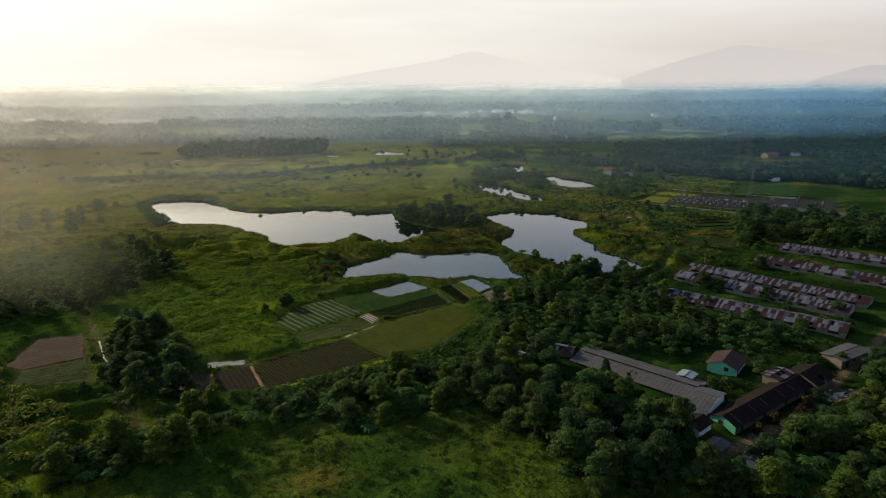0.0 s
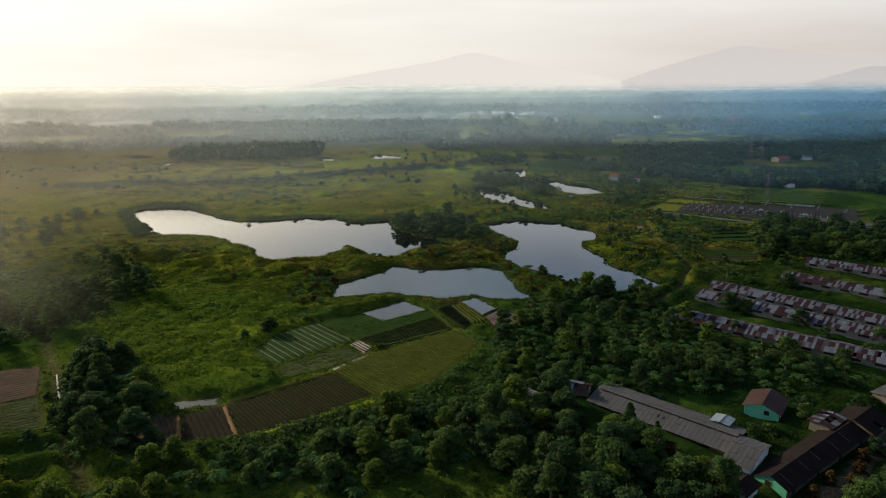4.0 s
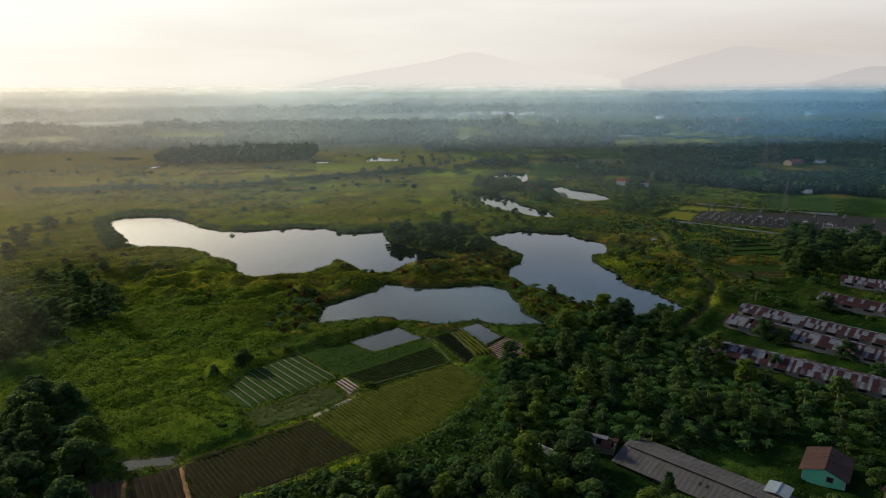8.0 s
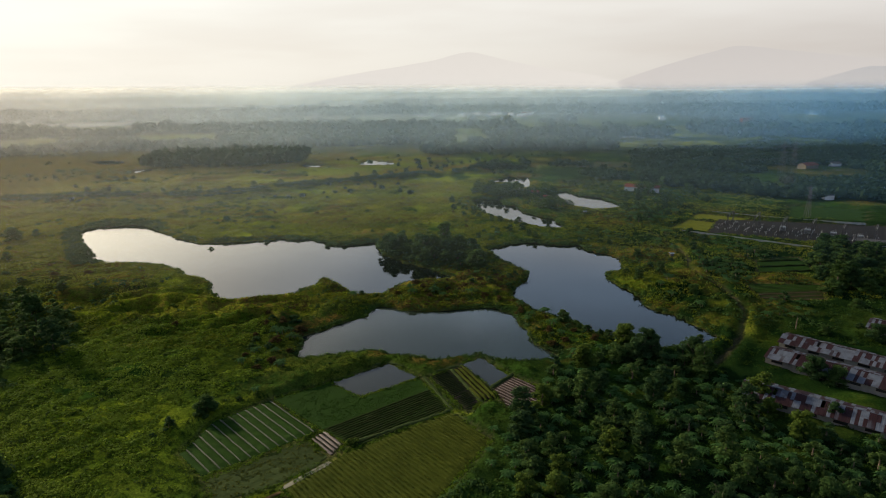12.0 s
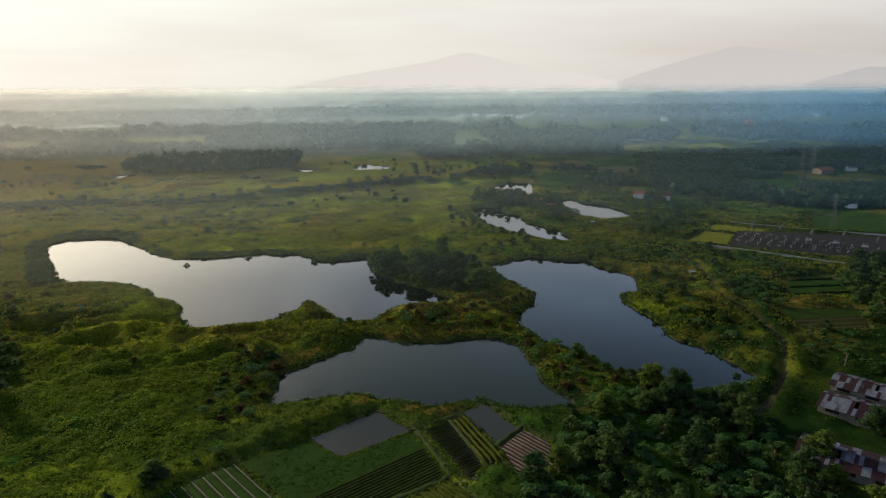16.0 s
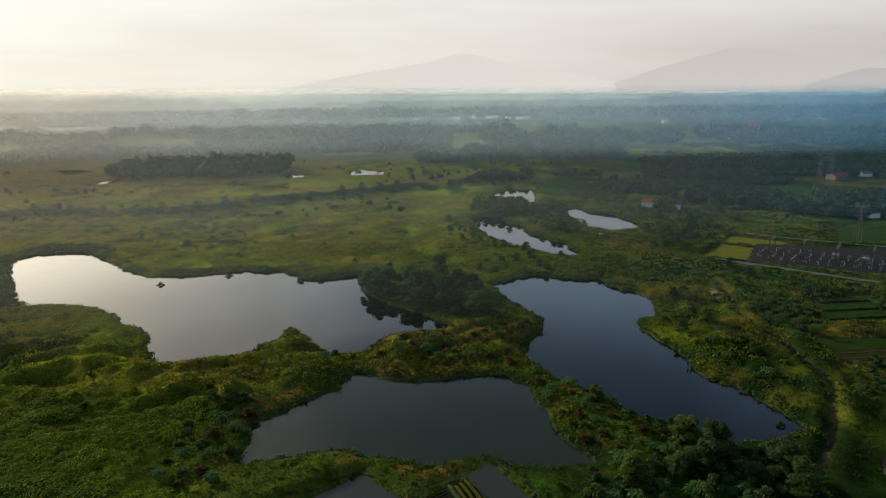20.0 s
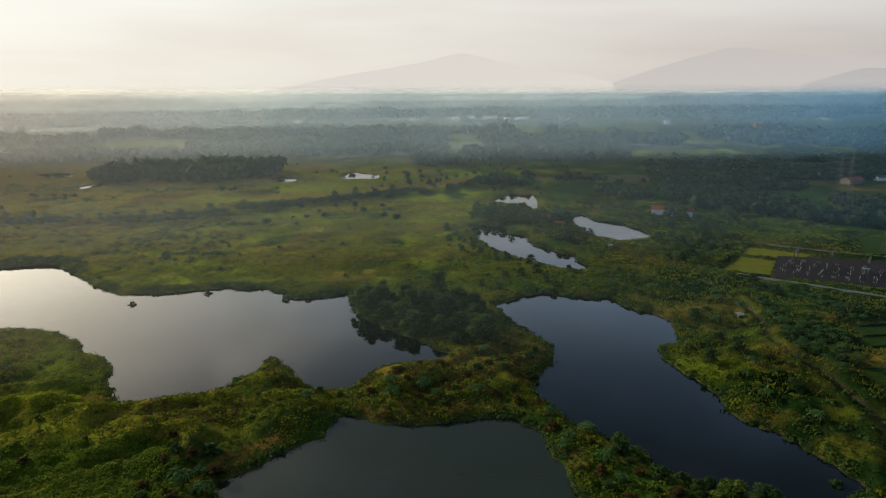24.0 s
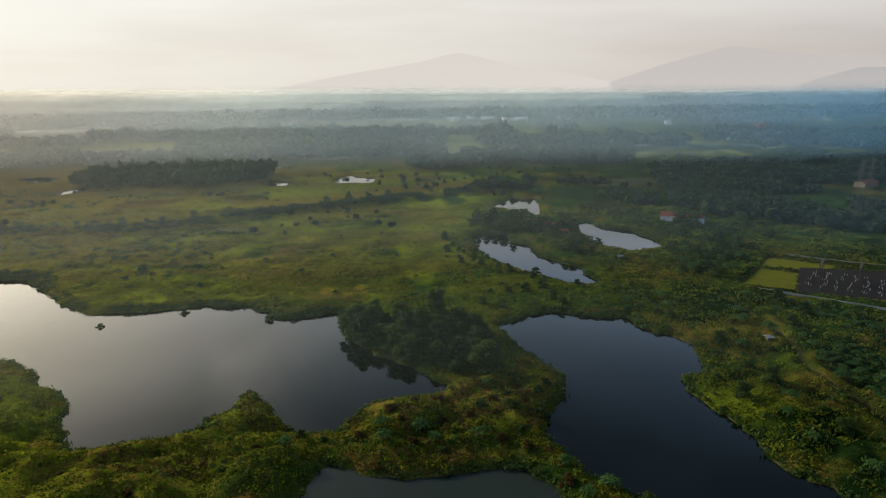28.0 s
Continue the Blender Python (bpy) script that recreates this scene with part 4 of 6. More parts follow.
def palm_kind(seed, tall):
    rng = random.Random(seed)
    t = root("palm_tree", pose(0, 0, 0), "slender palm with a head of feathery fronds", "palm tree")
    bm = bmesh.new()
    rod(bm, (0, 0, -0.4), (0.3, 0.1, tall * 0.5), 0.26, 0.2, 7)
    rod(bm, (0.3, 0.1, tall * 0.5), (0.4, 0.3, tall), 0.2, 0.16, 7)
    part("trunk", bm, BARK, t)
    bm = palm_bm(rng, 18, 3.6, 0.85, 0.42, 5)
    bmesh.ops.translate(bm, verts=bm.verts, vec=(0.4, 0.3, tall))
    part("crown", bm, LEAF, t)
    return t


def conifer_kind(seed, tall):
    rng = np.random.default_rng(seed)
    t = root("conifer", pose(0, 0, 0), "narrow dark conifer with tiered branches", "conifer")
    bm = bmesh.new()
    rod(bm, (0, 0, -0.4), (0, 0, tall), 0.18, 0.03, 6)
    part("trunk", bm, BARK, t)
    pieces = [leaf_cards(rng, np.array([0, 0, tall * (0.15 + 0.82 * k / 11)]), np.array([1, 1, 0.35]) * (1.9 * (1 - k / 11.5)), 46, 0.55, -0.6) for k in range(11)]
    v, f = joined(pieces)
    link_mesh("crown", v, f, LEAF_DARK, t)
    return t


def bush_kind(seed, label, wide, tall, leaf, lobes=8):
    t = root("bush", pose(0, 0, 0), label, "bush")
    bm = bmesh.new()
    rng = random.Random(seed)
    for k in range(4):
        a = 1.57 * k + rng.uniform(-0.5, 0.5)
        rod(bm, (0, 0, -0.3), (math.cos(a) * wide * 0.3, math.sin(a) * wide * 0.3, tall * 0.6), 0.06, 0.02, 4)
    part("woody_base", bm, BARK, t)
    v, f = crown_mesh(seed, lobes, wide * 0.62, -0.1 * tall, tall, 46, 0.36)
    link_mesh("foliage", v, f, leaf, t)
    return t


TREES = {
    "round": [tree_kind(11, "broad leafy green tree with a rounded crown", 9.0, 4.9, 0.02, 20, 104, 0.44, LEAF),
              tree_kind(12, "dense dark green broadleaf tree", 10.0, 5.0, 0.02, 21, 104, 0.44, LEAF_DARK),
              tree_kind(13, "leafy tree with a lumpy spreading crown", 8.0, 5.4, 0.02, 20, 104, 0.44, LEAF)],
    "tall": [tree_kind(21, "tall leafy tree with a narrow crown", 12.5, 4.2, 0.03, 21, 104, 0.42, LEAF, "tall"),
             tree_kind(22, "tall dark tree with an uneven crown", 12.0, 4.4, 0.03, 21, 104, 0.42, LEAF_DARK, "tall")],
    "yellow": [tree_kind(31, "yellow-green feathery tree catching the sun", 10.0, 4.5, 0.0, 20, 104, 0.40, LEAF_YELLOW, "yellow")],
    "small": [tree_kind(41, "small bushy green tree", 5.0, 2.9, -0.05, 12, 80, 0.36, LEAF, "small"),
              tree_kind(42, "small dark bushy tree", 5.5, 3.0, -0.05, 12, 80, 0.36, LEAF_DARK, "small")],
    "rust": [tree_kind(51, "small tree with rusty brown leaves", 5.0, 2.6, -0.02, 12, 80, 0.34, LEAF_RUST, "rust")],
    "banana": [banana_kind(61, 4, 3.6), banana_kind(62, 5, 4.2), banana_kind(63, 3, 3.2)],
    "palm": [palm_kind(71, 9.0)],
    "conifer": [conifer_kind(81, 8.5)],
    "bush": [bush_kind(91, "low rounded green bush in the grass", 3.4, 2.0, LEAF), bush_kind(92, "low yellow-green bush in the grass", 3.0, 1.7, LEAF_YELLOW),
             bush_kind(93, "dark scrubby bush on the bank", 3.8, 2.4, LEAF_DARK)],
    "scrub": [bush_kind(94, "brown-tinged scrub on the bank", 3.6, 2.0, LEAF_RUST)],
}
used_once = set()


def plant(kind, x, y, scale=1.0, rng=random, group="", label="", z=None):
    """Sets a plant on the ground; the first of each kind is the original itself."""
    t = rng.choice(TREES[kind])
    sz = scale * rng.uniform(0.85, 1.15)
    m = pose(x, y, (max(zat(x, y), 0.1) if z is None else z) - 0.15, 0, 0, rng.uniform(0, 360)) @ Matrix.Diagonal((sz * 1.2, sz * 1.2, sz * rng.uniform(0.82, 1.02), 1))
    if t.name not in used_once:
        used_once.add(t.name)
        t.matrix_basis = m
    else:
        t = copy_thing(t, m)
        t.scale = m.to_scale()
    return tagged(t, label, group=group)


def spread(outline, gap, rng, keep=lambda x, y: True, tries=14):
    """Places in an outline, no two nearer than gap."""
    xs, ys = [p[0] for p in outline], [p[1] for p in outline]
    area = (max(xs) - min(xs)) * (max(ys) - min(ys))
    got = []
    cells = {}
    for _ in range(int(tries * area / gap**2)):
        x, y = rng.uniform(min(xs), max(xs)), rng.uniform(min(ys), max(ys))
        c = (int(x // gap), int(y // gap))
        if any((x - a) ** 2 + (y - b) ** 2 < gap**2 for i in (-1, 0, 1) for j in (-1, 0, 1) for a, b in cells.get((c[0] + i, c[1] + j), ())):
            continue
        if keep(x, y):
            cells.setdefault(c, []).append((x, y))
            got.append((x, y))
    if not got:
        return []
    ok = inside(np.array([g[0] for g in got]), np.array([g[1] for g in got]), outline)
    return [g for g, o in zip(got, ok) if o]


CLEAR = [
    [(34, 190), (44, 196), (76, 168), (66, 152)],
    [(64, 150), (110, 184), (118, 176), (72, 140)],
    [(78, 184), (92, 192), (100, 182), (88, 172)],
    [(86, 268), (94, 274), (160, 224), (150, 200)],
    [(102, 276), (122, 300), (185, 240), (165, 215)],
    [(148, 296), (162, 312), (215, 268), (196, 244)],
    [(172, 318), (184, 334), (232, 300), (220, 280)],
]


def open_ground(pts):
    """Which of these places are neither water, plot, road nor building."""
    x, y = np.array([p[0] for p in pts]), np.array([p[1] for p in pts])
    ok = (shore(x, y) > 1.5) & (plots_at(x, y) > 1.0) & (to_line(x, y, ROAD) > 4.5) & (to_line(x, y, GULLY) > 3.0)
    for c in CLEAR:
        ok &= ~inside(x, y, c)
    return [p for p, o in zip(pts, ok) if o]


WOODS = [
    # outline, gap, kinds with their shares, scale, group
    ([(-122, 221), (-117, 232), (-91, 209), (-78, 186), (-74, 166), (-90, 163), (-107, 187)], 5.8, "round round tall small banana yellow", 0.95, "grove by the fields"),
    ([(-78, 162), (-59, 166), (-43, 167), (-31, 174), (-15, 184), (12, 192), (14, 163), (-10, 154), (-21, 146), (-40, 152), (-61, 146)], 5.2, "small round small banana round yellow", 0.72, "hedge below the fields"),
    ([(-95, 128), (-83, 142), (-74, 150), (-61, 146), (-71, 130), (-82, 124)], 5.0, "small bush small yellow", 0.8, "hedge below the fields"),
    ([(11, 187), (32, 192), (37, 172), (52, 160), (60, 147), (64, 121), (31, 120), (27, 138), (17, 151), (12, 161)], 5.6, "round tall round yellow round tall small", 0.95, "belt beside the marsh"),
    ([(10, 234), (28, 247), (31, 268), (40, 279), (57, 285), (85, 283), (94, 262), (92, 236), (96, 215), (85, 195), (60, 190), (40, 198), (25, 193), (14, 202)], 5.4, "round small banana yellow banana small banana banana tall", 0.76, "thicket between pond and sheds"),
    ([(89, 232), (112, 226), (132, 199), (94, 191), (85, 200)], 8.0, "small banana bush round", 0.8, "thicket between pond and sheds"),
    ([(78, 138), (103, 152), (128, 164), (150, 180), (120, 110), (62, 112)], 6.0, "round small yellow round banana", 0.85, "garden trees by the road"),
    ([(122, 182), (150, 200), (160, 180), (128, 160)], 6.0, "round small yellow", 0.8, "garden trees by the road"),
    ([(195, 408), (276, 388), (250, 320), (215, 320), (193, 342), (166, 331), (159, 343)], 6.5, "round tall round small round", 0.95, "wood behind the sheds"),
    ([(128, 392), (143, 394), (149, 376), (138, 356), (125, 346), (123, 372)], 3.4, "banana banana banana small", 0.85, "thicket by the track"),
    ([(145, 438), (161, 431), (170, 390), (156, 394), (151, 411)], 3.6, "banana banana small banana", 0.85, "thicket by the track"),
    ([(130, 330), (150, 329), (140, 312), (122, 312)], 4.5, "banana small banana", 0.8, "thicket by the track"),
    ([(27, 579), (34, 614), (55, 603), (68, 611), (60, 562), (43, 572)], 4.6, "small round small tall", 0.75, "trees between the ponds"),
    ([(100, 614), (108, 643), (140, 650), (150, 580), (142, 556), (128, 588), (110, 612)], 4.6, "small bush small banana", 0.6, "trees between the ponds"),
    ([(108, 262), (130, 285), (150, 262), (120, 240)], 9.0, "small round banana", 0.85, "trees among the sheds"),
    ([(125, 300), (150, 320), (190, 290), (165, 262)], 9.0, "small banana bush round", 0.8, "trees among the sheds"),
    ([(-28, 413), (-16, 399), (-5, 392), (6, 380), (20, 380), (18, 412), (-8, 432), (-26, 428)], 5.0, "round round tall round small", 0.9, "grove on the lake shore"),
    ([(-170, 266), (-178, 332), (-147, 331), (-127, 290), (-137, 262), (-149, 238)], 5.6, "round small tall small banana", 0.85, "western thicket"),
    ([(-230, 290), (-170, 266), (-155, 232), (-177, 225), (-220, 250)], 6.5, "round small tall", 0.85, "western thicket"),
    ([(128, 529), (168, 515), (148, 485), (132, 466), (116, 478)], 5.0, "banana banana small", 0.9, "banana garden by the ponds"),
    ([(60, 600), (92, 604), (92, 560), (98, 530), (85, 510), (70, 520), (62, 545)], 5.0, "small round small banana", 0.75, "trees between the ponds"),
    ([(134, 530), (150, 590), (185, 610), (215, 560), (175, 520)], 8.0, "small round banana", 0.8, "trees between the ponds"),
]
rng = random.Random(5)


def joined_wood(places, kinds, scale, label):
    """A wood that is seen only from afar: its trees in one mesh."""
    xs, ys = np.array([p[0] for p in places]), np.array([p[1] for p in places])
    zs = height(xs, ys)
    pieces, slots = [], []
    for x, y, z in zip(xs, ys, zs):
        kind = rng.choice(kinds.split())
        v, f, slot, tall = rng.choice(CROWNS[kind if kind in CROWNS else "small"])
        s, a = scale * rng.uniform(0.7, 1.25) * (0.72 if slot == 4 else 1.0), rng.uniform(0, 6.28)
        c, d = math.cos(a) * s * 1.25, math.sin(a) * s * 1.25
        w = np.stack([v[:, 0] * c - v[:, 1] * d + x, v[:, 0] * d + v[:, 1] * c + y, v[:, 2] * s * rng.uniform(0.8, 1.05) + z - 0.2], -1)
        pieces.append((w, f))
        slots += [slot] * len(f)
        k = np.arange(6) * math.pi / 3
        r = 0.3 * s
        ring = np.stack([x + r * np.cos(k), y + r * np.sin(k), 0 * k + z - 0.3], -1)
        top = np.stack([x + 0.5 * r * np.cos(k), y + 0.5 * r * np.sin(k), 0 * k + z + 0.5 * tall * s], -1)
        q = np.array([[i, (i + 1) % 6, 6 + i] for i in range(6)] + [[(i + 1) % 6, 6 + (i + 1) % 6, 6 + i] for i in range(6)])
        pieces.append((np.concatenate([ring, top]), q))
        slots += [3] * 12
    v, f = joined(pieces)
    tagged(link_mesh("thicket", v, f, [LEAF, LEAF_DARK, LEAF_YELLOW, BARK, BANANA], slots=slots), label, "thicket", kind="stuff")


FROM_AFAR = {
    "wood behind the sheds": "dense dark green wood behind the rusty sheds",
    "western thicket": "dark thicket of trees in the western meadow",
    "thicket by the track": "leafy thicket beside the dirt track",
    "trees between the ponds": "low dark trees between the far ponds",
}
UNDERWOOD = {"belt beside the marsh", "hedge below the fields", "thicket between pond and sheds", "grove by the fields", "garden trees by the road", "grove on the lake shore"}
for outline, gap, kinds, scale, group in WOODS:
    spots = open_ground(spread(outline, gap, rng))
    if group in UNDERWOOD:
        joined_wood(open_ground(spread(outline, 4.2, rng)), "banana small banana banana", 0.85, "dense leafy undergrowth filling the wood")
    if group in FROM_AFAR:
        joined_wood(spots, kinds, scale, FROM_AFAR[group])
        continue
    if group == "thicket between pond and sheds":
        joined_wood([p for p in spots if 205 < p[1] < 262], kinds, scale, "leafy thicket of trees and bananas by the sheds")
        spots = [p for p in spots if not 205 < p[1] < 262]
    zs = height(np.array([p[0] for p in spots]), np.array([p[1] for p in spots]))
    for (x, y), z in zip(spots, zs):
        plant(rng.choice(kinds.split()), x, y, scale * rng.uniform(0.8, 1.2), rng, group, z=float(z))

# ---------- scattered trees, bushes and grass ----------
BANKS = [
    # outline, gap, kinds, scale, group
    ([(-50, 330), (-40, 345), (-20, 345), (5, 365), (25, 375), (40, 370), (30, 340), (20, 333), (-20, 336)], 5.5, "bush scrub banana bush scrub", 0.75, "scrub on the spit"),
    ([(31, 338), (48, 322), (66, 300), (72, 286), (40, 281), (36, 300), (31, 320)], 4.5, "bush banana scrub small bush", 0.75, "scrub on the spit"),
    ([(82, 372), (100, 380), (116, 360), (112, 330), (100, 312), (92, 328), (86, 350)], 9.5, "bush small bush banana", 0.8, "scrub on the east bank"),
    ([(96, 395), (130, 440), (150, 440), (140, 400), (120, 385)], 7.0, "banana small bush banana", 0.85, "scrub on the east bank"),
    ([(20, 436), (60, 440), (95, 420), (110, 440), (85, 462), (30, 470)], 6.0, "bush small bush banana", 0.7, "scrub on the north bank"),
    ([(30, 515), (22, 560), (30, 575), (10, 560), (12, 500), (48, 470), (56, 474)], 5.5, "bush banana bush small", 0.7, "scrub on the pond bank"),
    ([(-64, 268), (-50, 275), (-48, 310), (-60, 318), (-66, 300)], 4.0, "bush scrub banana bush", 0.85, "scrub by the south pond"),
    ([(-76, 232), (-62, 250), (-54, 262), (-50, 256), (-66, 240), (-70, 226)], 4.5, "bush small banana", 0.7, "scrub by the plots"),
    ([(-140, 190), (-112, 200), (-98, 176), (-106, 170)], 5.0, "banana bush small", 0.7, "scrub along the ditch"),
    ([(-240, 360), (-190, 410), (-150, 400), (-120, 370), (-160, 330), (-220, 330)], 14.0, "bush bush small scrub", 0.9, "western scrub"),
    ([(-330, 420), (-240, 470), (-225, 420), (-200, 400), (-260, 350)], 11.0, "small bush round bush", 0.9, "western scrub"),
    ([(-120, 455), (-30, 445), (0, 440), (20, 440), (15, 560), (-60, 600), (-160, 560)], 21.0, "bush scrub bush", 0.7, "meadow bushes"),
    ([(-160, 170), (-100, 150), (-80, 128), (-110, 110), (-170, 130)], 6.0, "bush scrub bush small", 0.8, "scrub by the marsh"),
    ([(-110, 330), (-60, 335), (-50, 310), (-100, 305)], 11.0, "bush scrub", 0.7, "meadow bushes"),
    ([(-320, 578), (-216, 590), (-150, 604), (-104, 637), (-51, 666), (13, 708), (13, 692), (-51, 650), (-104, 620), (-150, 588), (-216, 570), (-320, 560)], 9.0, "bush small bush", 1.0, "bushes along the embankment"),
]
for outline, gap, kinds, scale, group in BANKS:
    spots = open_ground(spread(outline, gap, rng))
    zs = height(np.array([p[0] for p in spots]), np.array([p[1] for p in spots]))
    for (x, y), z in zip(spots, zs):
        plant(rng.choice(kinds.split()), x, y, scale * rng.uniform(0.7, 1.25), rng, group, z=float(z))

for kind, x, y, s, label in (
    ("bush", -124.5, 428, 0.75, "round bush standing in the lake"),
    ("bush", -98, 442, 1.15, "round bush at the lake's edge"),
    ("bush", -61, 432, 1.1, "dark bush overhanging the lake"),
    ("bush", -51, 434, 1.0, "dark bush overhanging the lake"),
    ("bush", -138.5, 395, 1.2, "round bush on the lake's edge"),
    ("small", -180, 409, 0.8, "dark tree at the lake's western end"),
    ("small", -186, 416, 0.9, "dark tree at the lake's western end"),
    ("bush", -22, 231, 1.0, "lone dark bush between the plots"),
    ("round", -64, 247, 0.55, "small tree beside the striped plot"),
    ("conifer", 47, 170.5, 1.35, ""), ("conifer", 52, 164.5, 1.1, ""), ("rust", 81, 147.3, 0.75, ""), ("rust", 87.5, 152, 0.7, ""), ("rust", 101, 161, 0.75, ""), ("small", 106, 164, 0.7, ""), ("small", 96, 178, 0.9, ""), ("bush", 84, 173, 1.2, ""), ("small", 78, 169, 0.8, ""), ("bush", 100, 186, 1.1, ""), ("small", 113, 183, 0.7, ""), ("rust", 54.5, 162, 0.8, ""), ("rust", 62, 155, 0.9, ""),
    ("rust", 67, 157, 0.8, ""), ("rust", 97, 156, 0.7, ""), ("rust", 92, 150, 0.7, ""), ("rust", 78, 128, 0.8, ""),
    ("palm", 42, 131, 0.8, ""), ("palm", 36, 150, 0.8, ""), ("palm", -95, 186, 0.7, ""), ("palm", 128, 300, 0.8, ""),
    ("round", 32, 186, 1.05, "tall rounded dark tree by the long barn"),
    ("yellow", 126, 186, 0.55, "yellow-green bush by the roadside house"),
    ("round", 118, 259, 0.85, "round tree between the sheds"), ("round", 113, 262, 0.7, "round tree between the sheds"), ("small", 131, 245, 1.0, "small tree between the sheds"),
    ("small", 133, 232, 0.9, ""), ("round", 150, 229, 0.7, ""), ("small", 145, 214, 1.0, ""), ("small", 127, 212, 1.1, ""), ("small", 97, 249, 0.9, ""), ("round", 163, 320, 0.6, ""), ("round", 180, 270, 0.7, ""), ("small", 138, 217, 1.0, ""), ("small", 104, 238, 0.8, ""),
    ("bush", 93, 297, 0.8, "small bush standing in the east lake"),
):
    plant(kind, x, y, s, rng, "", label, z=-0.25 if "lake" in label and kind == "bush" else None)


def scatter(count, seed, box, keep):
    r = np.random.default_rng(seed)
    x, y = r.uniform(box[0], box[1], count), r.uniform(box[2], box[3], count)
    k = keep(x, y, r)
    return x[k], y[k], r


def grassy(x, y, margin=0.2):
    ok = (shore(x, y) > margin) & (plots_at(x, y) > -0.25) & (to_line(x, y, ROAD) > 2.6) & (to_line(x, y, GULLY) > 0.9)
    for c in CLEAR:
        ok &= ~inside(x, y, c)
    return ok


def tuft_field(name, label, count, seed, box, size, mat, keep):
    """Grass as leaning blades in tufts."""
    x, y, r = scatter(count, seed, box, keep)
    z = height(x, y)
    n, blades = len(x), 5
    s = size * r.uniform(0.6, 1.5, n)
    vs = []
    for b in range(blades):
        a = r.uniform(0, 2 * math.pi, n)
        w, lean = s * r.uniform(0.10, 0.20, n), s * r.uniform(0.3, 1.1, n)
        ca, sa = np.cos(a), np.sin(a)
        foot = np.stack([x + r.normal(0, 0.4, n) * s, y + r.normal(0, 0.4, n) * s, z - 0.05], -1)
        side = np.stack([-sa * w, ca * w, 0 * w], -1)
        tip = foot + np.stack([ca * lean, sa * lean, s * r.uniform(0.35, 0.8, n)], -1)
        vs.append(np.stack([foot - side, foot + side, tip], 1))
    v = np.stack(vs, 1).reshape(-1, 3)
    f = np.arange(len(v)).reshape(-1, 3)
    return tagged(link_mesh(name, v, f, mat), label, "grass", kind="stuff")


def wedge(x, y, margin=30):
    return (np.abs(x) < 0.74 * y + margin)


tuft_field("wild_grass", "rough tussocky wild grass", 85000, 7, (-190, 190, 104, 330), 0.65, GRASS,
           lambda x, y, r: wedge(x, y) & grassy(x, y) & (fbm(x, y, 9, 41) > r.uniform(0.25, 0.62, len(x))))
tuft_field("meadow_grass", "yellow-green meadow grass with tussocks", 80000, 8, (-330, 250, 330, 640), 1.0, GRASS_MEADOW,
           lambda x, y, r: wedge(x, y, 10) & grassy(x, y) & (fbm(x, y, 12, 42) > r.uniform(0.25, 0.65, len(x))))
tuft_field("shore_reeds", "dark reeds along the lake shores", 90000, 9, (-240, 140, 270, 610), 1.0, LEAF_DARK,
           lambda x, y, r: (np.abs(shore(x, y) - 0.6) < 1.0) & (fbm(x, y, 6, 43) > 0.42))


def clump_field(name, label, count, seed, box, size, mat, keep, cards=20):
    """Low leafy clumps as domes of bent leaves."""
    x, y, r = scatter(count, seed, box, keep)
    z = height(x, y)
    n = len(x)
    s = size * r.uniform(0.6, 1.6, n)
    d = r.normal(size=(n, cards, 3))
    d[..., 2] = np.abs(d[..., 2]) * 1.1
    d /= np.linalg.norm(d, axis=2, keepdims=True)
    base = np.stack([x, y, z], -1)[:, None] + d * s[:, None, None] * np.array([1, 1, 0.5])
    tl = d + r.normal(size=d.shape) * 0.25 + np.array([0, 0, 0.5])
    a = np.cross(tl, r.normal(size=d.shape))
    a /= np.linalg.norm(a, axis=2, keepdims=True)
    b = np.cross(tl / np.linalg.norm(tl, axis=2, keepdims=True), a)
    h = (s * r.uniform(0.20, 0.34, n))[:, None, None]
    v = np.stack([base - a * h, base + b * h, base + a * h, base - b * h], 2).reshape(-1, 3)
    i = np.arange(n * cards)[:, None] * 4
    f = np.concatenate([i + [0, 1, 2], i + [0, 2, 3]])
    return tagged(link_mesh(name, v, f, mat), label, "shrubs", kind="stuff")


clump_field("low_shrubs", "low green shrubs and weeds among the grass", 1800, 17, (-260, 240, 104, 480), 0.8, GRASS,
            lambda x, y, r: wedge(x, y) & grassy(x, y, 0.8) & (fbm(x, y, 16, 45) > r.uniform(0.45, 0.62, len(x))))
clump_field("creeper_mat", "lumpy mat of light green creepers", 1500, 18, (-150, 40, 110, 320), 0.7, GRASS,
            lambda x, y, r: grassy(x, y, 0.8) & (fbm(x, y, 20, 46) > 0.5))
GREEN_FIELD = [(-122, 232), (-134, 305), (-100, 314), (-66, 318), (-56, 300), (-54, 268), (-70, 248), (-68, 216), (-84, 203)]
CREEPER = foliage("creeper_leaves", (0.052, 0.092, 0.006), (0.088, 0.140, 0.009), (0.138, 0.185, 0.017), 0.4, 0.12)
clump_field("field_creepers", "close green carpet of creeping plants", 30000, 27, (-136, -52, 202, 320), 0.62, CREEPER,
            lambda x, y, r: inside(x, y, GREEN_FIELD) & grassy(x, y, 1.0) & (blob(x, y, -68, 281, 9, 13) < 0.5) & (fbm(x, y, 3.5, 51) > r.uniform(0.3, 0.58, len(x))), 9)
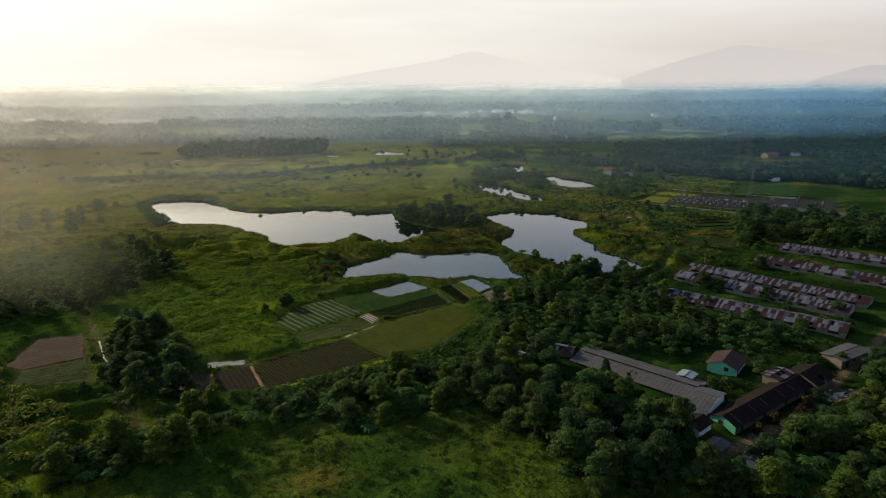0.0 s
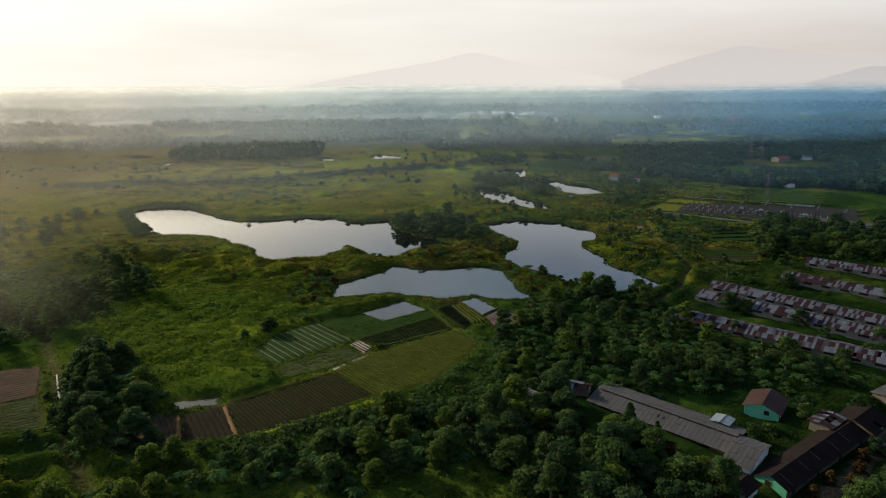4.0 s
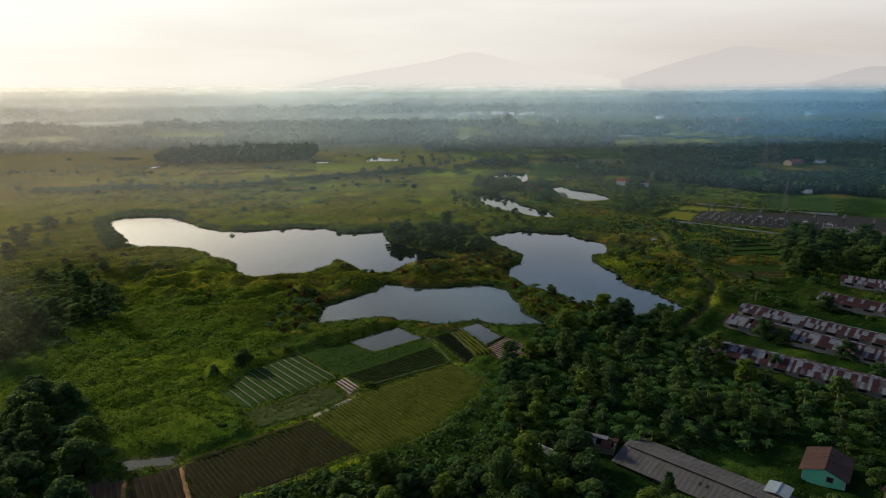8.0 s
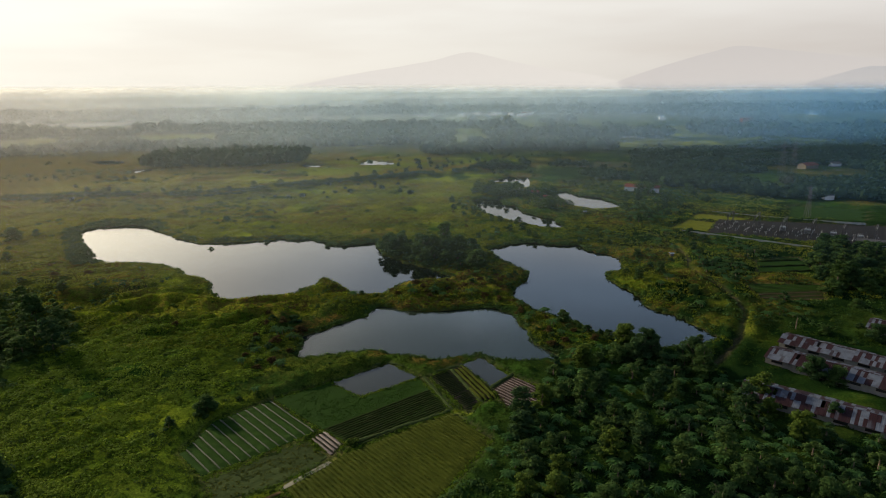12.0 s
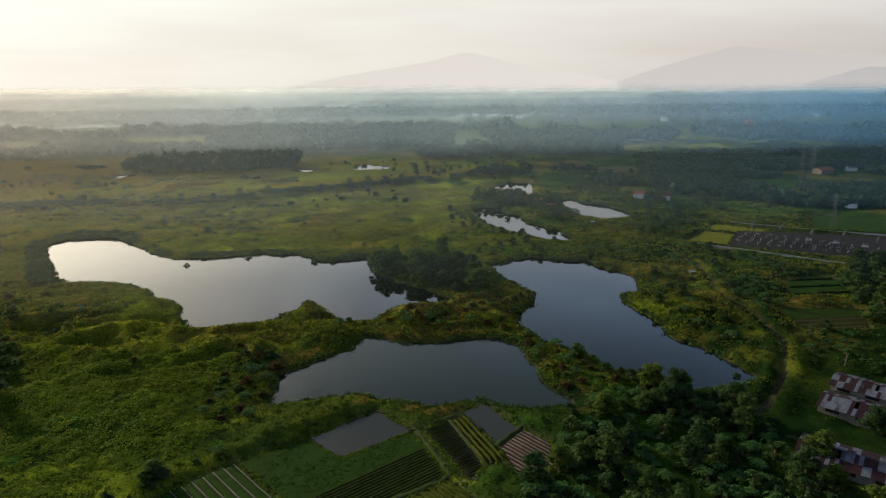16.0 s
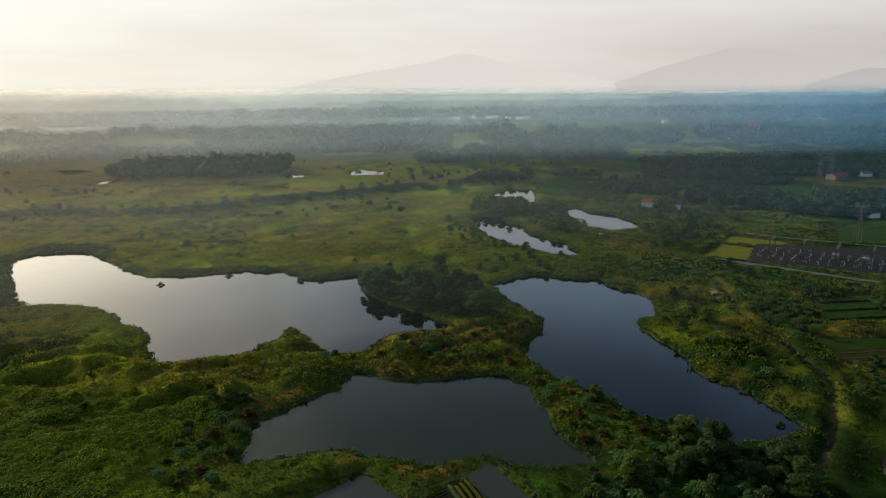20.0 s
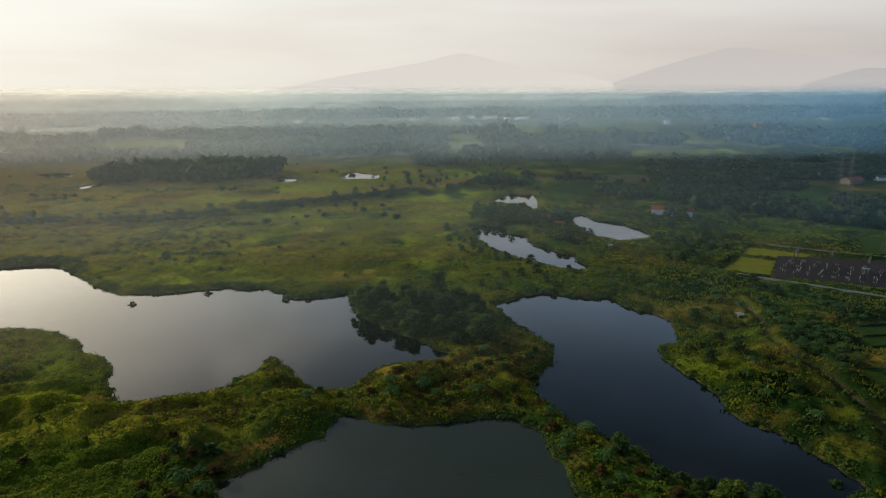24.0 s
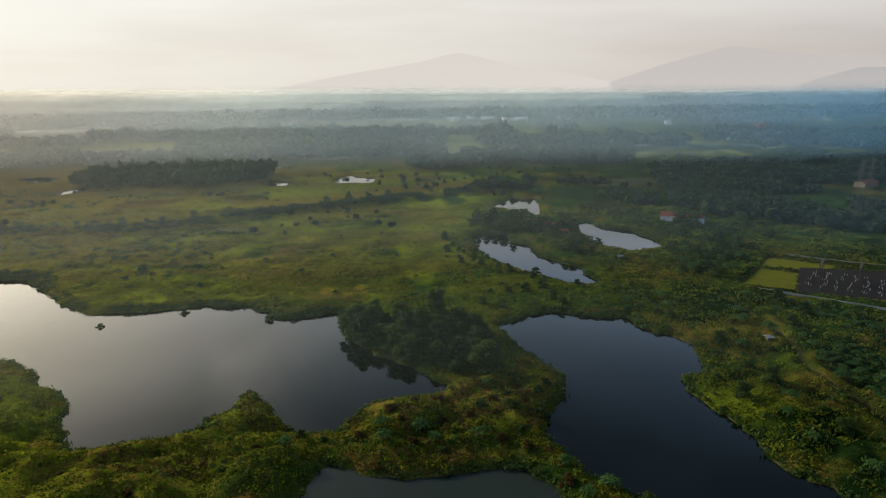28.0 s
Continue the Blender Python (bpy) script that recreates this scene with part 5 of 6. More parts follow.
THICKETS = [[(-192, 279), (-155, 240), (-127, 262), (-124, 290), (-139, 318), (-176, 352), (-216, 334), (-236, 292)], [(-122, 221), (-117, 232), (-91, 209), (-74, 186), (-74, 160), (-96, 158), (-110, 187)], [(-55, 171), (-20, 191), (-3, 202), (13, 229), (24, 246), (32, 236), (16, 190), (-8, 156), (-40, 152)],
            [(-190, 190), (-150, 192), (-122, 172), (-92, 150), (-84, 128), (-120, 112), (-175, 140)]]
clump_field("olive_shrubs", "olive-green shrubs on the lumpy ground", 11000, 29, (-200, -70, 110, 200), 1.0, foliage("olive_shrub_leaves", (0.050, 0.072, 0.009), (0.088, 0.115, 0.014), (0.15, 0.160, 0.024), 0.5, 0.15),
            lambda x, y, r: inside(x, y, THICKETS[3]) & grassy(x, y, 1.0) & (fbm(x, y, 13, 53) > r.uniform(0.35, 0.7, len(x))), 15)
clump_field("thicket_undergrowth", "dense dark shrubs filling the thickets", 26000, 28, (-240, 35, 150, 355), 1.2, LEAF,
            lambda x, y, r: np.any([inside(x, y, p) for p in THICKETS[:3]], 0) & grassy(x, y, 1.0) & (fbm(x, y, 13, 52) > r.uniform(0.32, 0.66, len(x))), 15)
clump_field("marsh_weeds", "dense weeds covering the marsh", 2500, 19, (-60, 150, 104, 300), 0.7, GRASS,
            lambda x, y, r: grassy(x, y, 0.8) & wedge(x, y) & (fbm(x, y, 12, 47) > 0.4))
clump_field("plot_margin_weeds", "weeds and low growth along the plots' edges", 90000, 30, (-92, 32, 168, 286), 0.42, CREEPER,
            lambda x, y, r: (np.abs(plots_at(x, y) - 0.3) < 0.7) & (shore(x, y) > 0.8) & (fbm(x, y, 5, 55) > r.uniform(0.35, 0.65, len(x))), 9)
MEADOW_CLUMP = foliage("meadow_clump_leaves", (0.056, 0.082, 0.005), (0.088, 0.115, 0.008), (0.128, 0.146, 0.013), 0.45, 0.10)
clump_field("meadow_clumps", "lumpy tufts of grass and herbs round the lakes", 60000, 31, (-235, 100, 288, 480), 0.72, MEADOW_CLUMP,
            lambda x, y, r: grassy(x, y, 1.0) & wedge(x, y, 10) & (fbm(x, y, 7, 56) > r.uniform(0.36, 0.62, len(x))), 8)
clump_field("shore_growth", "weeds and shrubs overhanging the water's edge", 150000, 32, (-240, 140, 270, 610), 0.75, LEAF,
            lambda x, y, r: (np.abs(shore(x, y) - 0.7) < 1.0) & (fbm(x, y, 8, 57) > r.uniform(0.3, 0.6, len(x))), 12)
BEAN_LEAF = foliage("bean_plant_leaves", (0.030, 0.044, 0.005), (0.058, 0.070, 0.008), (0.105, 0.100, 0.014), 0.4, 0.25)
RICE_LEAF = foliage("rice_blades", (0.014, 0.040, 0.005), (0.026, 0.062, 0.008), (0.042, 0.082, 0.012), 0.4, 0.2)


def standing(name, label, count, seed, outline, size, mat, cards, gaps):
    """Young plants standing close over a plot, thinner here and there."""
    xs, ys = [p[0] for p in outline], [p[1] for p in outline]
    clump_field(name, label, count, seed, (min(xs), max(xs), min(ys), max(ys)), size, mat,
                lambda x, y, r: inside(x, y, outline) & (signed(x, y, outline) < -0.4) & (fbm(x, y, 6, seed) > r.uniform(0.2, gaps, len(x))), cards)


standing("bean_plants", "leafy bean plants standing over the field", 9000, 33, PLOTS["bean_plot"], 0.42, BEAN_LEAF, 8, 0.6)
standing("rice_plants", "young rice standing close over the plot", 7000, 34, PLOTS["rice_plot"], 0.34, RICE_LEAF, 8, 0.6)
standing("vegetable_plants", "low vegetables between the furrows", 1800, 35, PLOTS["striped_plot"], 0.34, RICE_LEAF, 7, 0.7)
standing("fallow_weeds", "brown and green weeds over the fallow strip", 1600, 36, PLOTS["fallow_plot"], 0.42, BEAN_LEAF, 8, 0.6)
standing("furrow_plants", "small plants along the dark furrows", 2600, 37, PLOTS["furrow_plot"], 0.26, BEAN_LEAF, 5, 0.9)
standing("mown_grass", "grass over the mown plot", 2600, 38, PLOTS["grass_plot"], 0.4, BEAN_LEAF, 7, 0.6)
clump_field("rusty_scrub", "rust-brown dry scrub on the isthmus", 5000, 39, (-80, 62, 328, 388), 0.7, LEAF_RUST,
            lambda x, y, r: grassy(x, y, 1.2) & (fbm(x, y, 14, 58) > r.uniform(0.48, 0.62, len(x))), 12)
clump_field("north_meadow_clumps", "long tussocks over the northern meadow", 26000, 40, (-300, 45, 455, 660), 1.05, GRASS_MEADOW,
            lambda x, y, r: grassy(x, y, 1.0) & (fbm(x * 0.5, y, 9, 59) > r.uniform(0.36, 0.62, len(x))), 7)
clump_field("bank_scrub", "scrub along the lake banks", 2200, 20, (-240, 140, 270, 610), 0.9, LEAF_DARK,
            lambda x, y, r: (np.abs(shore(x, y) - 2.2) < 2.0) & (fbm(x, y, 15, 48) > 0.47))
clump_field("bank_hedge", "dark hedge along the northern lake banks", 60000, 21, (-240, 140, 375, 625), 1.0, LEAF,
            lambda x, y, r: (np.abs(shore(x, y) - 2.0) < 2.2) & (shore(x, y - 7) < 0) & (fbm(x, y, 13, 49) > 0.47), 22)
clump_field("lake_end_hedge", "tall dark scrub at the lake's western end", 2600, 22, (-245, -172, 395, 500), 1.5, LEAF_DARK,
            lambda x, y, r: (np.abs(shore(x, y) - 4) < 4.5), 24)
clump_field("embankment_scrub", "dark scrub along the embankment", 30000, 23, (-330, 40, 550, 720), 1.5, LEAF_DARK,
            lambda x, y, r: (to_line(x, y + 5, BANK) < 4.0) & (fbm(x, y, 25, 50) > 0.4), 18)
clump_field("western_scrub", "dark scrub scattered over the western meadow", 3600, 24, (-420, -110, 300, 760), 1.6, LEAF_DARK,
            lambda x, y, r: (shore(x, y) > 3) & (fbm(x, y * 1.6, 34, 62) > 0.6), 18)


clump_field("east_scrub", "dense green scrub on the eastern banks", 4000, 25, (60, 250, 300, 520), 1.0, LEAF,
            lambda x, y, r: grassy(x, y, 1.0) & (fbm(x, y, 15, 63) > r.uniform(0.38, 0.6, len(x))), 16)
clump_field("spit_scrub", "green and brown scrub on the spits between the lakes", 2200, 26, (-70, 100, 325, 420), 0.8, LEAF,
            lambda x, y, r: grassy(x, y, 0.8) & (fbm(x, y, 9, 64) > 0.5), 16)


# ---------- far woods ----------
def far_trees(name, label, count, seed, box, keep, low, high, cards=10):
    """Far trees as rounded heaps of leaf sprays."""
    x, y, r = scatter(count, seed, box, keep)
    z = height(x, y)
    n = len(x)
    s = low + (high - low) * r.uniform(0, 1, n) ** 2 * (0.6 + 0.8 * fbm(x, y, 60, 67))
    d = r.normal(size=(n, cards, 3))
    d[..., 2] = np.abs(d[..., 2])
    d /= np.linalg.norm(d, axis=2, keepdims=True)
    mid = np.stack([x, y, z + s * 0.35], -1)[:, None]
    base = mid + d * (s * 0.42)[:, None, None] * r.uniform(0.7, 1.1, (n, cards, 1))
    tl = d + r.normal(size=d.shape) * 0.35
    tl /= np.linalg.norm(tl, axis=2, keepdims=True)
    a = np.cross(tl, r.normal(size=d.shape))
    a /= np.linalg.norm(a, axis=2, keepdims=True)
    b = np.cross(tl, a)
    h = (s * 0.30)[:, None, None] * r.uniform(0.7, 1.3, (n, cards, 1))
    v = np.stack([base - a * h, base + b * h - tl * h * 0.3, base + a * h, base - b * h - tl * h * 0.3], 2).reshape(-1, 3)
    q = np.arange(n * cards)[:, None] * 4
    f = np.concatenate([q + [0, 1, 2], q + [0, 2, 3]])
    return tagged(link_mesh(name, v, f, FARLEAF), label, "woods", kind="stuff")


FAR_WOODS = [
    [(230, 849), (640, 928), (480, 640), (349, 496), (300, 545), (260, 548), (200, 600), (174, 617), (190, 700)],
    [(-285, 755), (-180, 766), (-206, 850), (-316, 823)],
    [(30, 700), (60, 720), (130, 690), (150, 640), (170, 640), (160, 740), (60, 760)],
]


def in_far_woods(x, y, r):
    ok = np.zeros(len(x), bool)
    for c in FAR_WOODS:
        ok |= inside(x, y, c)
    return ok & (shore(x, y) > 2) & (plots_at(x, y) > 2)


far_trees("near_woods", "dark green woods beyond the ponds", 42000, 51, (-330, 640, 480, 930), lambda x, y, r: in_far_woods(x, y, r) & (fbm(x, y, 55, 53) > 0.43), 4.0, 9.0, 14)
far_trees("scattered_trees", "scattered trees over the misty fields", 3200, 55, (-700, 600, 560, 1000),
          lambda x, y, r: ~in_far_woods(x, y, r) & (shore(x, y) > 2) & (plots_at(x, y) > 3) & (np.abs(x) < 0.75 * y) & (fbm(x, y * 2.2, 60, 54) > 0.62), 2.5, 6)
FAR_BELTS = [
    # line, width in metres
    ([(-475, 940), (-241, 951), (-110, 971), (5, 994)], 26), ([(-640, 884), (-502, 900)], 18), ([(-760, 1095), (-629, 1154), (-523, 1165)], 24),
    ([(-886, 1578), (-767, 1649), (-612, 1583)], 40), ([(-425, 1255), (-190, 1284), (7, 1261)], 34), ([(5, 873), (93, 922), (204, 884)], 20),
    ([(-305, 1060), (6, 1090)], 24), ([(-399, 1716), (10, 1788), (325, 1736)], 48), ([(94, 1103), (327, 1058)], 26), ([(-280, 800), (-195, 808)], 42),
]


def in_belts(x, y, r):
    ok = np.zeros(len(x), bool)
    for line, wide in FAR_BELTS:
        ok |= to_line(x, y, line) < wide * (0.35 + 1.1 * fbm(x, y, 70, 65))
    return ok


far_trees("tree_belts", "long dark tree belts between the misty fields", 52000, 57, (-920, 460, 740, 1860), in_belts, 6, 20, 12)
far_trees("far_woods", "bluish far woods in the mist", 52000, 56, (-1800, 1800, 900, 2600),
          lambda x, y, r: (np.abs(x) < 0.75 * y) & (0.62 * fbm(x * 0.4, y, 260, 57) + 0.38 * fbm(x * 0.6, y, 75, 68) > 0.545 - 0.02 * step(-200, 500, x)), 7, 24)
far_trees("farthest_woods", "faint woods near the horizon", 19000, 58, (-3600, 3600, 2500, 3950),
          lambda x, y, r: (np.abs(x) < 0.75 * y) & (0.62 * fbm(x * 0.35, y * 0.8, 480, 59) + 0.38 * fbm(x * 0.5, y, 150, 69) > 0.54 - 0.01 * step(-400, 1200, x)), 11, 29)

# ---------- buildings ----------
def roof_sheet_material():
    """Old roofing sheets: rust, bare zinc and anything between, sheet by sheet."""
    k = Mat("patched_roof_sheet")
    pick = k.math("ADD", k.math("MULTIPLY", k.chance(), 0.85), k.math("MULTIPLY", k.noise(0.12, 2), 0.3))
    zinc = k.mix(k.noise(0.8, 4), (0.045, 0.053, 0.070), (0.110, 0.124, 0.152))
    rust = k.mix(k.noise(0.7, 5), (0.012, 0.006, 0.007), (0.030, 0.014, 0.016))
    f = k.ramp(pick, [(0.60, 0.0), (0.68, 1.0)])
    f = k.mix(k.ramp(k.noise(0.5, 5), [(0.45, 0.0), (0.7, 0.5)]), f, (0.0, 0.0, 0.0))
    wave = k.noise(4.0, 2)
    return k.end(k.surface(k.mix(f, rust, zinc), 0.65, 0.0, k.bump(wave, 0.3, 0.05), 0.05))


ROOF_PATCH = roof_sheet_material()
# pale grey that paints haze onto the far pylons' steel
HAZE_STEEL = plain("steel_painted_haze", (0.40, 0.40, 0.40), (0.50, 0.50, 0.50), 1.0, 0.8)
ROOF_RUST = plain("rusty_red_roof", (0.018, 0.008, 0.007), (0.051, 0.024, 0.020), 1.1, 0.7, bump=0.3)
ROOF_GREY = plain("grey_cement_roof", (0.045, 0.044, 0.046), (0.074, 0.072, 0.076), 1.2, 0.85, bump=0.3)
ROOF_TILE_DARK = plain("dark_clay_tiles", (0.008, 0.006, 0.006), (0.022, 0.015, 0.014), 2.5, 0.9, bump=0.6, spec=0.03)
ROOF_RED = plain("red_clay_tiles", (0.110, 0.028, 0.018), (0.180, 0.050, 0.030), 2.0, 0.8, bump=0.5)
ROOF_BLUE = plain("pale_blue_roof", (0.112, 0.143, 0.173), (0.180, 0.217, 0.247), 1.5, 0.5)
WALL_CREAM = plain("stained_cream_wall", (0.099, 0.081, 0.056), (0.174, 0.146, 0.105), 0.8, 0.9)
WALL_STAINED = plain("stained_whitewash", (0.09, 0.08, 0.068), (0.26, 0.24, 0.21), 0.7, 0.9)
WALL_GREEN = plain("mint_green_wall", (0.075, 0.315, 0.195), (0.120, 0.413, 0.270), 0.8, 0.85)
WALL_WHITE = plain("weathered_white_wall", (0.50, 0.50, 0.50), (0.75, 0.75, 0.74), 0.8, 0.85)
WALL_BLUE = plain("pale_blue_wall", (0.40, 0.50, 0.56), (0.52, 0.62, 0.68), 0.8, 0.85)
WOOD_PALE = plain("pale_bare_wood", (0.096, 0.069, 0.045), (0.156, 0.114, 0.078), 3.0, 0.8)
# the dark of unlit rooms, painted on flat panels
PAINTED_INSIDE = plain("painted_dark_interior", (0.010, 0.010, 0.010), (0.025, 0.023, 0.020), 1.0, 0.9)
STEEL = plain("galvanised_steel", (0.22, 0.23, 0.24), (0.36, 0.37, 0.38), 4.0, 0.5, 0.3)
STEEL_DARK = plain("dark_weathered_steel", (0.05, 0.045, 0.045), (0.11, 0.10, 0.10), 4.0, 0.6, 0.2)
PORCELAIN = plain("white_porcelain", (0.22, 0.22, 0.22), (0.31, 0.31, 0.31), 4.0, 0.3)
GRAVEL_DARK = plain("dark_yard_gravel", (0.004, 0.004, 0.004), (0.012, 0.009, 0.011), 1.5, 0.95, bump=0.8)
CONCRETE = plain("weathered_concrete", (0.24, 0.235, 0.22), (0.40, 0.39, 0.37), 1.0, 0.9)
RUBBLE = plain("pale_rubble", (0.26, 0.24, 0.22), (0.44, 0.42, 0.39), 1.5, 0.95, bump=0.8)

SHEET_MESHES = {}


def sheet_mesh(w, l, mat):
    """A thin roofing sheet with turned ribs; alike ones share their mesh."""
    key = (round(w, 2), round(l, 2), mat.name)
    if key not in SHEET_MESHES:
        bm = bmesh.new()
        xs = [-w / 2 + w * i / 4 for i in range(5)]
        hi = [[bm.verts.new((x, y, 0.03 + 0.04 * (i % 2))) for i, x in enumerate(xs)] for y in (-l / 2, l / 2)]
        lo = [[bm.verts.new((x, y, -0.02)) for x in (xs[0], xs[-1])] for y in (-l / 2, l / 2)]
        for i in range(4):
            bm.faces.new((hi[0][i], hi[0][i + 1], hi[1][i + 1], hi[1][i]))
        bm.faces.new((lo[0][0], lo[0][1], hi[0][4], hi[0][2], hi[0][0]))
        bm.faces.new((lo[1][1], lo[1][0], hi[1][0], hi[1][2], hi[1][4]))
        bm.faces.new((lo[0][0], hi[0][0], hi[1][0], lo[1][0]))
        bm.faces.new((lo[0][1], lo[1][1], hi[1][4], hi[0][4]))
        me = bpy.data.meshes.new("roof_sheet")
        bm.to_mesh(me)
        bm.free()
        me.materials.append(mat)
        SHEET_MESHES[key] = me
    return SHEET_MESHES[key]


def gable_wall(length, w, eave, rise, x, thick=0.18):
    bm = bmesh.new()
    prof = [(0, -0.6), (w, -0.6), (w, eave), (w / 2, eave + rise), (0, eave)]
    a = [bm.verts.new((x, y, z)) for y, z in prof]
    b = [bm.verts.new((x + thick, y, z)) for y, z in prof]
    bm.faces.new(a[::-1])
    bm.faces.new(b)
    for i in range(5):
        j = (i + 1) % 5
        bm.faces.new((a[i], a[j], b[j], b[i]))
    return bm


def opening(name, house, x, y, z, w, h, facing, mat=None):
    """A window or door set a little into or before its wall, with a frame round a panel painted dark as an unlit
    inside.
    """
    ob = part(name, boxed(-w / 2, w / 2, -0.03, 0.03, 0, h), mat or PAINTED_INSIDE, house)
    ob.matrix_local = pose(x, y, z, 0, 0, facing)
    bm = bmesh.new()
    for x0, x1, z0, z1 in ((-w / 2 - 0.08, -w / 2, 0, h), (w / 2, w / 2 + 0.08, 0, h), (-w / 2 - 0.08, w / 2 + 0.08, h, h + 0.08), (-w / 2 - 0.12, w / 2 + 0.12, -0.08, 0)):
        add_box(bm, x0, x1, -0.06, 0.06, z0, z1)
    part("frame", bm, WOOD_PALE, ob)
    return ob


def gabled(name, label, category, x, y, turn, length, w, eave, pitch, wall, roof, group="", col=1.5, rows=2, missing=0.0, sag=0.0, base=None, z=None):
    """A house or shed: four walls and a gable roof laid sheet by sheet; x, y is its near corner."""
    rnd = random.Random(int(x * 13 + y * 7))
    h = root(name, pose(x, y, (zat(x + 2, y + 2) if z is None else z), 0, 0, turn), label, category, group)
    rise = math.tan(radians(pitch)) * w / 2
    part("wall", boxed(0, length, 0, 0.18, -0.8, eave), wall, h)
    part("wall", boxed(0, length, w - 0.18, w, -0.8, eave), wall, h)
    part("gable_wall", gable_wall(length, w, eave, rise, 0.0), base or wall, h)
    part("gable_wall", gable_wall(length, w, eave, rise, length - 0.18), wall, h)
    slope = (w / 2 + 0.6) / math.cos(radians(pitch))
    n = max(2, round((length + 0.8) / col))
    cw, rl = (length + 0.8) / n, slope / rows
    for side in (0, 1):
        for i in range(n):
            for j in range(rows):
                if rnd.random() < missing:
                    continue
                me = sheet_mesh(cw * 1.02, rl * 1.06, roof)
                ob = new("roof_sheet", me)
                ob.parent = h
                d = -0.6 / math.cos(radians(pitch)) + (j + 0.5) * rl
                px, py, pz = -0.4 + (i + 0.5) * cw, d * math.cos(radians(pitch)), eave + 0.06 + (d * math.sin(radians(pitch))) + 0.03 * (j + rnd.uniform(-0.5, 0.5)) - sag * math.sin(i * 0.7) * 0.1
                tip = rnd.uniform(-1.2, 1.2)
                if side == 0:
                    ob.matrix_local = pose(px, py, pz, pitch + tip, rnd.uniform(-1, 1), rnd.uniform(-0.8, 0.8))
                else:
                    ob.matrix_local = pose(px, w - py, pz, -pitch + tip, rnd.uniform(-1, 1), rnd.uniform(-0.8, 0.8))
    bm = bmesh.new()
    rod(bm, (-0.4, w / 2, eave + rise + 0.12), (length + 0.4, w / 2, eave + rise + 0.12), 0.12, 0.12, 6)
    part("ridge_cap", bm, roof, h)
    return h


SHEDS = "rusty livestock sheds"
shed_label = "long derelict shed with patched rusty and zinc roof sheets"
for x, y, turn, length, w in ((84.5, 249.5, -39.0, 70, 11), (103.2, 272.5, -45, 68, 10.5), (113.8, 284.5, -45, 72, 10), (150.5, 295.5, -45, 56, 11), (173.0, 317.5, -39, 58, 11)):
    shed = gabled("shed", shed_label, "shed", x, y, turn, length, w, 2.0, 14, WALL_STAINED, ROOF_PATCH, SHEDS, 0.9, 2, 0.02, 0.6)
    for i in range(int(length / 7)):
        opening("window", shed, 3.5 + 7 * i, -0.02, 0.7, 3.2, 0.8, 0)

barn = gabled("barn", "long grey barn with a stepped cement-sheet roof", "barn", 40.8, 188.2, -43.4, 38.5, 13, 2.1, 13, WALL_CREAM, ROOF_GREY, "", 2.4, 2, z=0.4)
# dark colour of this box paints the shadow gap under the ridge sheets
part("raised_ridge", boxed(0.4, 38.1, 5.4, 7.6, 3.2, 3.95), STEEL_DARK, barn)
for sgn, y0 in ((1, 5.2), (-1, 7.8)):
    for i in range(16):
        ob = new("roof_sheet", sheet_mesh(2.42, 1.5, ROOF_GREY))
        ob.parent = barn
        ob.matrix_local = pose(1.4 + 2.4 * i, y0 + sgn * 0.65, 4.05, 13 * sgn, 0, 0)
for x in (19.0, 20.6):
    hole = part("skylight", boxed(-0.25, 0.25, -0.5, 0.5, 0, 0.05), PAINTED_INSIDE, barn)
    hole.matrix_local = pose(x, 3.2, 2.98, 13, 0, 0)
for i in range(6):
    opening("window", barn, 3 + 6 * i, -0.02, 0.8, 1.8, 1.0, 0)
gabled("shed", "grey lean-to shed joined to the long barn", "shed", 65.5, 157.0, -43.4, 6.0, 12.5, 2.6, 12, WALL_WHITE, ROOF_GREY, "", 2.0, 2)
gabled("shed", "small shed with a pale blue roof", "shed", 72.7, 172.0, 48, 4.2, 3.6, 2.2, 8, WALL_CREAM, ROOF_BLUE, "", 1.4, 1)

row = gabled("row_house", "long low row house with a mint green gable and dark tiles", "house", 74.6, 146.0, 35.5, 41, 7.4, 2.3, 22, WALL_CREAM, ROOF_TILE_DARK, "", 1.7, 2, 0.0, 0.4, WALL_GREEN)
opening("window", row, -0.02, 4.2, 1.0, 1.3, 1.3, 90)
for i in range(7):
    opening("window" if i % 2 else "door", row, 3 + 5.6 * i, -0.02, 0.9 if i % 2 else 0.0, 1.2, 1.2 if i % 2 else 2.0, 0)
for i in range(5):
    batten = part("roof_batten", boxed(-0.04, 0.04, 0.4 * (i % 3), 3.4, 0, 0.08), WOOD_PALE, row, "bare pale wooden batten")
    batten.matrix_local = pose(2.4 + 7.1 * i + 1.3 * (i % 2), 0.1, 2.5, 22, 0, 3 * (i % 2) - 2)
small = gabled("house", "small house with mint green walls and a rusty roof", "house", 88.4, 176.6, 52, 10.5, 8.5, 2.3, 20, WALL_WHITE, ROOF_RUST, "", 1.3, 2, 0.0, 0.3, WALL_GREEN)
opening("door", small, 1.0, -0.02, 0.0, 0.9, 2.0, 0)
opening("window", small, -0.02, 3.0, 1.0, 1.2, 1.2, 90)
gabled("house", "derelict house with a dark half-collapsed tiled roof", "house", 107.5, 167.5, 36, 10, 9.5, 2.8, 22, WALL_CREAM, ROOF_TILE_DARK, "", 1.6, 2, 0.04, 0.8, WOOD_PALE)
gabled("shed", "lean-to with loose zinc roof sheets", "shed", 97.0, 168.5, 36, 8, 5, 2.2, 8, WALL_CREAM, ROOF_PATCH, "", 1.2, 2, 0.1)
